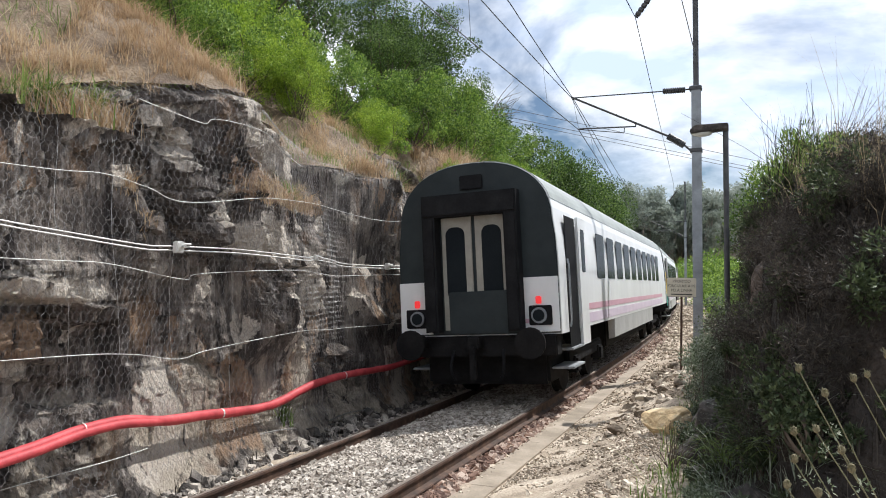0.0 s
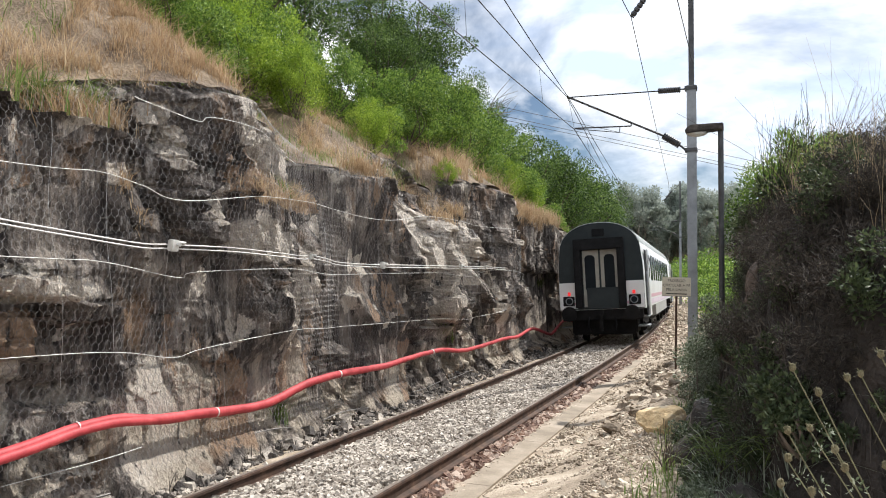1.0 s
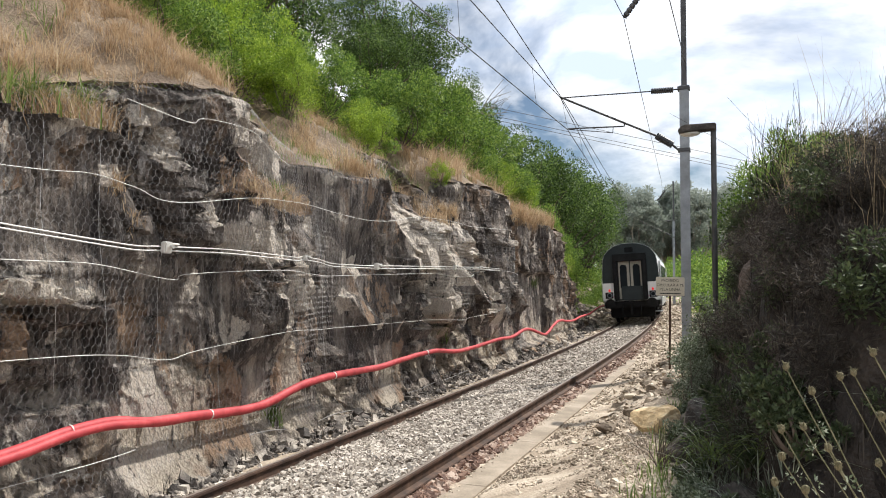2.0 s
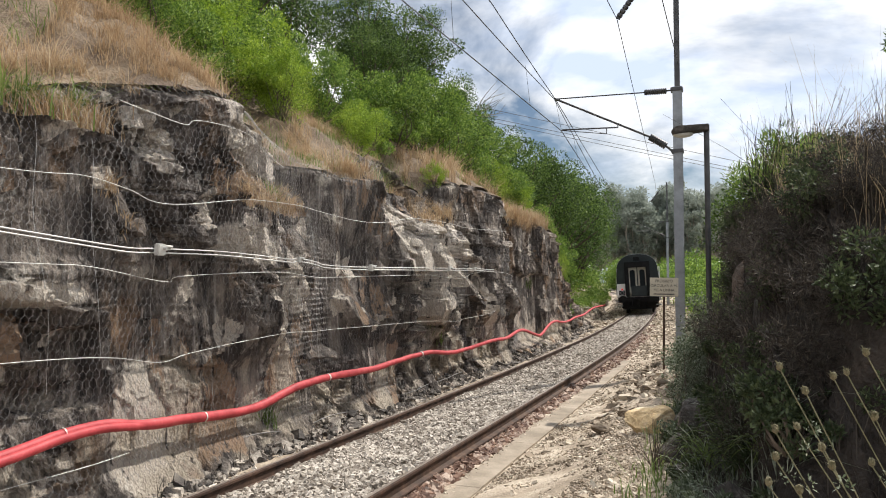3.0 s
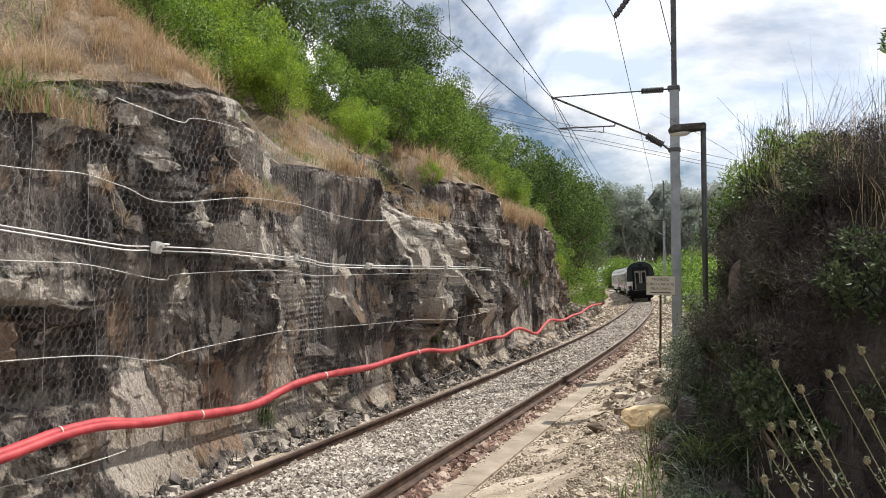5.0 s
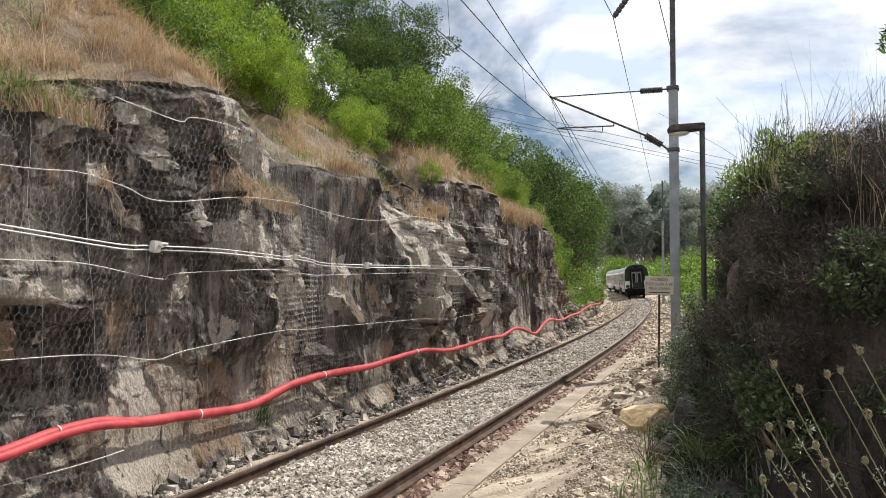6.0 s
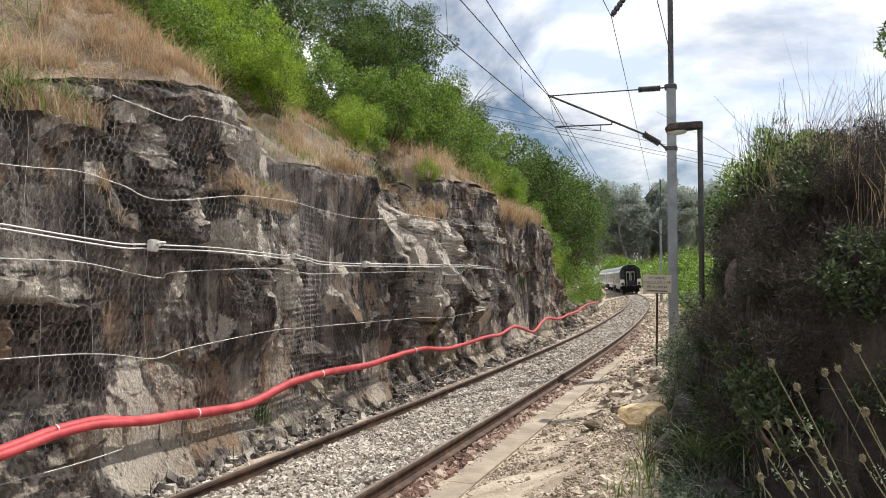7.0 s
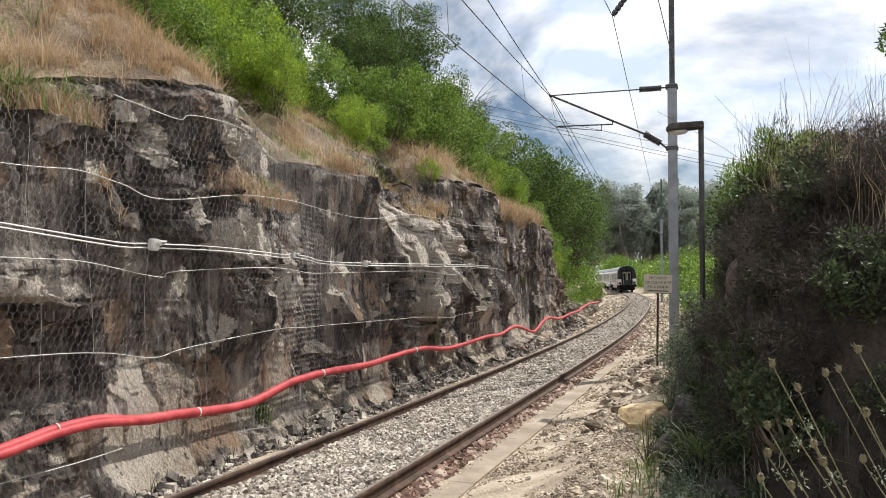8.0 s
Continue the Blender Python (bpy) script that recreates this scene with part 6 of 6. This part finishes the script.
    cane = bush("cane_bush", LEAF_MID, BARK, 7000, (1.5, 1.3, 1.25), 321, 0.015, 34, "bright green cane-leaved bush on the bank crest", group="bank shrubs", long=6.0, radius=0.16, up=0.8, tall=1.4)
    planted(cane, [on_bank(*a) for a in ((0.62, 10.4, 0.0, 0.8), (0.95, 9.9, 2.0, 0.8), (0.72, 11.4, 4.0, 0.8), (1.05, 10.8, 1.1, 0.9))])
    pale = bush("small_leaved_shrub", LEAF_GREY, BARK, 5200, (0.9, 0.9, 1.5), 331, 0.026, 26, "grey-green small-leaved shrub beside the lamp post", group="bank shrubs", long=1.7)
    planted(pale, [on_bank(-0.34, 12.4, 0.0, 1.0), on_bank(-0.45, 11.4, 2.0, 0.8), on_bank(-0.42, 13.4, 4.0, 0.9), on_bank(-0.48, 10.2, 1.0, 0.6)])
    back = bush("bank_tree", LEAF_DARK, BARK, 9000, (3.2, 3.0, 3.6), 341, 0.06, 34, "dark green tree behind the bank", "tree", "bank trees", trunk=0.6)
    planted(back, [on_bank(0.75, 20.0, 0.0, 0.62, 0.3), on_bank(1.3, 25.0, 2.0, 0.7, 0.3), on_bank(2.0, 17.0, 1.0, 0.6, 0.3)])
    green = bush("verge_bush", LEAF_MID, BARK, 4000, (2.6, 2.4, 1.9), 351, 0.06, 28, "yellow-green bush on the verge past the mast", "bush", "verge bushes")
    planted(green, [Matrix.Translation((x, y, z)) @ Matrix.Rotation(y, 4, "Z") @ Matrix.Scale(k, 4) for x, y, z, k in ((-0.1, 27, 0.2, 0.9), (-0.6, 33, 0.1, 0.9), (-0.9, 40, 0.1, 1.0), (-1.6, 48, 0.1, 1.2), (0.8, 36, 0.3, 1.3), (-0.2, 56, 0.2, 1.6), (-8.0, 38, 0.1, 0.5), (-8.2, 43, 0.1, 0.6), (-8.7, 49, 0.1, 0.65), (-9.3, 56, 0.1, 0.8), (-10.2, 64, 0.1, 0.9))])


def bent(base, tip, droop, width):
    """One arching blade with a folded middle, as vertices and quads."""
    base, tip = np.asarray(base, float), np.asarray(tip, float)
    q = np.linspace(0, 1, 7)[:, None]
    mid = base + (tip - base) * q + np.array([0, 0, 1.0]) * droop * 4 * q * (1 - q)
    side = np.cross(tip - base, (0, 0, 1.0))
    side = side / (np.linalg.norm(side) + 1e-9) * width * (1 - q ** 2 * 0.95)
    v = np.stack([mid - side, mid - np.array([0, 0, width * 0.3]), mid + side], 1)
    return v.reshape(-1, 3), grid_faces(7, 3)


def sword_grass():
    """Arching grass tussocks at the foot of the bank, and dry sprays on its crest."""
    rng = np.random.default_rng(61)
    for x, y, z, n, r in ((0.10, 5.95, 0.62, 70, 0.55), (0.28, 5.55, 0.80, 50, 0.42), (-0.12, 6.35, 0.58, 45, 0.40)):
        root = tagged(new("grass_tussock"), "dark green arching sword grass at the foot of the bank", "grass", "bank tussocks")
        for i in range(n):
            a, k = rng.uniform(0, 6.28), rng.uniform(0.45, 1.0) * r
            foot = np.array([x, y, z - 0.05]) + rng.normal(0, 0.05, 3) * (1, 1, 0.2)
            v, f = bent(foot, foot + np.array([math.cos(a) * k, math.sin(a) * k, rng.uniform(-0.05, 0.35) * r]), rng.uniform(0.15, 0.4) * r, rng.uniform(0.004, 0.008))
            mesh_ob("blade", v, f, BLADE, root)
    for x, y, z, n, h, fan in ((0.45, 10.0, 3.0, 46, 1.15, 0.16), (0.85, 9.2, 3.0, 44, 1.25, 0.40), (1.5, 8.4, 3.2, 26, 0.9, 0.4)):
        root = tagged(new("dry_spray"), "fan of tall dry grass stalks on the bank crest", "grass", "crest sprays")
        for i in range(n):
            foot = np.array([x, y, z - 0.3]) + rng.normal(0, 0.10, 3) * (1, 1, 0.1)
            lean = rng.normal(0, fan) + fan * 0.3
            top = foot + np.array([lean * h, rng.normal(0, 0.2), 0.3 + h * rng.uniform(0.55, 1.0)])
            m = (foot + top) / 2 - np.array([0.12 * lean, 0, -0.03])
            v, f = tube(spline([foot, m, top], 4), np.linspace(0.0035, 0.0018, 9), 3)
            mesh_ob("stalk", v, f, TWIG, root)


def yucca():
    root = tagged(new("spiky_plant"), "spiky green plant with stiff sword leaves on the bank", "plant")
    rng = np.random.default_rng(3)
    m = on_bank(0.02, 11.6, 0, 1.0, 0.0)
    for i in range(26):
        a, e = rng.uniform(0, 6.28), rng.uniform(0.25, 1.3)
        d = np.array([math.cos(a) * math.cos(e), math.sin(a) * math.cos(e), math.sin(e)])
        s = np.cross(d, (0, 0, 1.0))
        s /= np.linalg.norm(s)
        n = rng.uniform(0.35, 0.55)
        up = np.cross(s, d)
        w = 0.020
        v = [d * 0.03 - s * w * 0.7, d * 0.03 + up * -0.006, d * 0.03 + s * w * 0.7, d * n * 0.5 - s * w, d * n * 0.5 - up * 0.008, d * n * 0.5 + s * w, d * n - np.array([0, 0, 0.05])]
        bm = bmesh.new()
        vs = [bm.verts.new(q) for q in v]
        for q in ((0, 1, 4, 3), (1, 2, 5, 4), (3, 4, 6), (4, 5, 6)):
            bm.faces.new([vs[k] for k in q])
        part("leaf", bm, BLADE, root)
    root.matrix_basis = m


SEED_HEAD = surface("seed_head", [(0.3, (0.09, 0.08, 0.045)), (0.6, (0.22, 0.19, 0.11)), (0.8, (0.36, 0.33, 0.2))], 60.0, fine=200, bump=0.5, depth=0.003)
STALK = surface("weed_stalk", [(0.3, (0.10, 0.10, 0.05)), (0.7, (0.22, 0.20, 0.12))], 20.0, bump=0)


def seed_weeds():
    """Dried umbel weeds close to the camera."""
    heads = [(0.19, 3.19, 1.64), (0.28, 3.19, 1.55), (0.40, 3.38, 1.59), (0.46, 3.47, 1.60), (0.50, 3.26, 1.70), (0.46, 2.86, 1.52), (0.16, 3.00, 1.43), (0.24, 3.09, 1.43), (0.30, 2.88, 1.40), (0.16, 3.00, 1.33), (0.13, 2.90, 1.26), (0.33, 2.88, 1.34), (0.22, 2.79, 1.27), (0.51, 3.26, 1.28)]
    rng = np.random.default_rng(17)
    for k, h in enumerate(heads):
        root = tagged(new("seed_weed"), "dried wild weed with a curled brown seed head", "weed", "foreground weeds")
        h = np.array(h)
        foot = np.array([h[0] + 0.42 + 0.15 * rng.random(), h[1] + 0.15 * rng.random(), 0.32])
        mid = h * 0.45 + foot * 0.55 + np.array([0.02, 0, 0.05])
        p = spline([foot, mid, h - np.array([-0.012, 0, 0.03]), h], 8)
        v, f = tube(p, np.linspace(0.0034, 0.0019, len(p)), 5)
        mesh_ob("stalk", v, f, STALK, root)
        bm = bmesh.new()
        bmesh.ops.create_icosphere(bm, subdivisions=3, radius=1.0)
        for q in bm.verts:
            a = math.atan2(q.co.y, q.co.x)
            n_ = 1 + 0.22 * math.sin(a * 9 + k) + 0.45 * noise.noise(q.co * 4 + Vector((k, 0, 0)))
            q.co = Vector((q.co.x * n_ * 0.011, q.co.y * n_ * 0.011, q.co.z * 0.014 + (0.006 if q.co.z > 0.5 else 0)))
        part("seed_head", bm, SEED_HEAD, root).matrix_basis = Matrix.Translation(h) @ Matrix.Rotation(rng.normal(0, 0.4), 4, "X")
        base = np.repeat(h[None] - np.array([0, 0, 0.016]), 60, 0)
        v, f = blades(base, np.full(60, 0.034), np.full(60, 0.0016), 0.42, k + 50, 0.35)
        mesh_ob("bract_cup", v, f, STALK, root)
        at = p[rng.integers(6, 16)]
        v, f = leaf_cloud(22, np.array([at]), np.array([0.03]), 0.007, k + 90, 2.6)
        mesh_ob("leaf_tuft", v, f, LEAF_GREY, root)


def overhanging_branch():
    root = tagged(new("branch_tree"), "dark leafy branch reaching in beside the bank", "tree")
    v, f = joined([tube(spline([(3.2, 9.6, 2.0), (2.9, 9.4, 3.6), (2.3, 9.1, 4.5), (1.75, 8.95, 4.62)], 5), np.linspace(0.09, 0.012, 16), 6)])
    mesh_ob("trunk", v, f, BARK, root)
    c = np.array([(1.78, 8.95, 4.62), (1.95, 9.0, 4.75), (2.1, 9.05, 4.45), (2.3, 9.1, 4.7), (1.72, 8.9, 4.48), (2.6, 9.2, 4.6)])
    v, f = leaf_cloud(700, c, np.full(len(c), 0.13), 0.022, 401, 3.0)
    mesh_ob("crown", v, f, LEAF_DARK, root)


rocks()
bank_growth()
yucca()
sword_grass()
seed_weeds()
overhanging_branch()


def low_scrub():
    """Twiggy scrub and small-leaved weeds where the path meets the bank."""
    weed = bush("low_weed", LEAF_GREY, BARK, 1500, (0.5, 0.5, 0.32), 361, 0.016, 18, "low grey-green weed at the edge of the path", "weed", "path edge weeds", long=2.0, radius=0.2)
    dark = bush("low_scrub", LEAF_SHADE, BARK, 1800, (0.6, 0.6, 0.4), 371, 0.018, 18, "low scrub at the foot of the bank, shade painted into its leaves", "shrub", "path edge scrub", long=2.2, radius=0.2)
    rng = np.random.default_rng(23)
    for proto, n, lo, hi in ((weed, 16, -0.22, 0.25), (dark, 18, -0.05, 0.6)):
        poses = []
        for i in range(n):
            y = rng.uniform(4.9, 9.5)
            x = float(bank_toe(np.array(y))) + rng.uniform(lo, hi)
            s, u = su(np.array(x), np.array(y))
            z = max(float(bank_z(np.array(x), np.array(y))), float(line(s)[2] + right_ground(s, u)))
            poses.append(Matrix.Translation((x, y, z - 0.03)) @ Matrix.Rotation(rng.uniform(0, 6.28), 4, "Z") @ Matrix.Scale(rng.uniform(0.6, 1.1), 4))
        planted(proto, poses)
    # bare twigs standing by the boulder
    tw = tagged(new("bare_twig_bush"), "bare brown twig bush beside the ochre boulder", "shrub")
    foot = np.array([-0.62, 6.9, 0.25])
    tips = [foot + np.array([rng.normal(0, 0.13), rng.normal(0, 0.12), rng.uniform(0.25, 0.55)]) for _ in range(22)]
    v, f = branch_set(tips, foot, 0.006, 9, 0.04)
    mesh_ob("wood", v, f, BARK, tw)


low_scrub()


def bank_scrub():
    """Dead-leaved tangle that hides most of the bare earth of the bank."""
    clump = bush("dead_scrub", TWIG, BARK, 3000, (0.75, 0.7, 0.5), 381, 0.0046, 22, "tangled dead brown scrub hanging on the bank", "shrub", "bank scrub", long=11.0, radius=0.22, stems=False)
    leafy_ = bush("shaded_scrub", LEAF_SHADE, BARK, 2200, (0.7, 0.65, 0.45), 391, 0.016, 22, "small-leaved scrub hanging on the bank, shade painted into its leaves", "shrub", "bank scrub", long=2.4, radius=0.22, stems=False)
    rng = np.random.default_rng(41)
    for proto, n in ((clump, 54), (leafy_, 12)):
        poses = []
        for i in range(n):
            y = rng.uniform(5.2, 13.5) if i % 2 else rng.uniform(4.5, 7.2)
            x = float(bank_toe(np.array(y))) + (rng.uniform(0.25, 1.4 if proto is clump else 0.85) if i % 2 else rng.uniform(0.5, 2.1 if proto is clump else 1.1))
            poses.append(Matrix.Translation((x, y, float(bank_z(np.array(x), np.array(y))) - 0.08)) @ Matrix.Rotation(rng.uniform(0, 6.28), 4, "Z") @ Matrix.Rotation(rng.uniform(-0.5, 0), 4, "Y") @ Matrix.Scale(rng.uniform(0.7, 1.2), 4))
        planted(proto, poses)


bank_scrub()


motions()
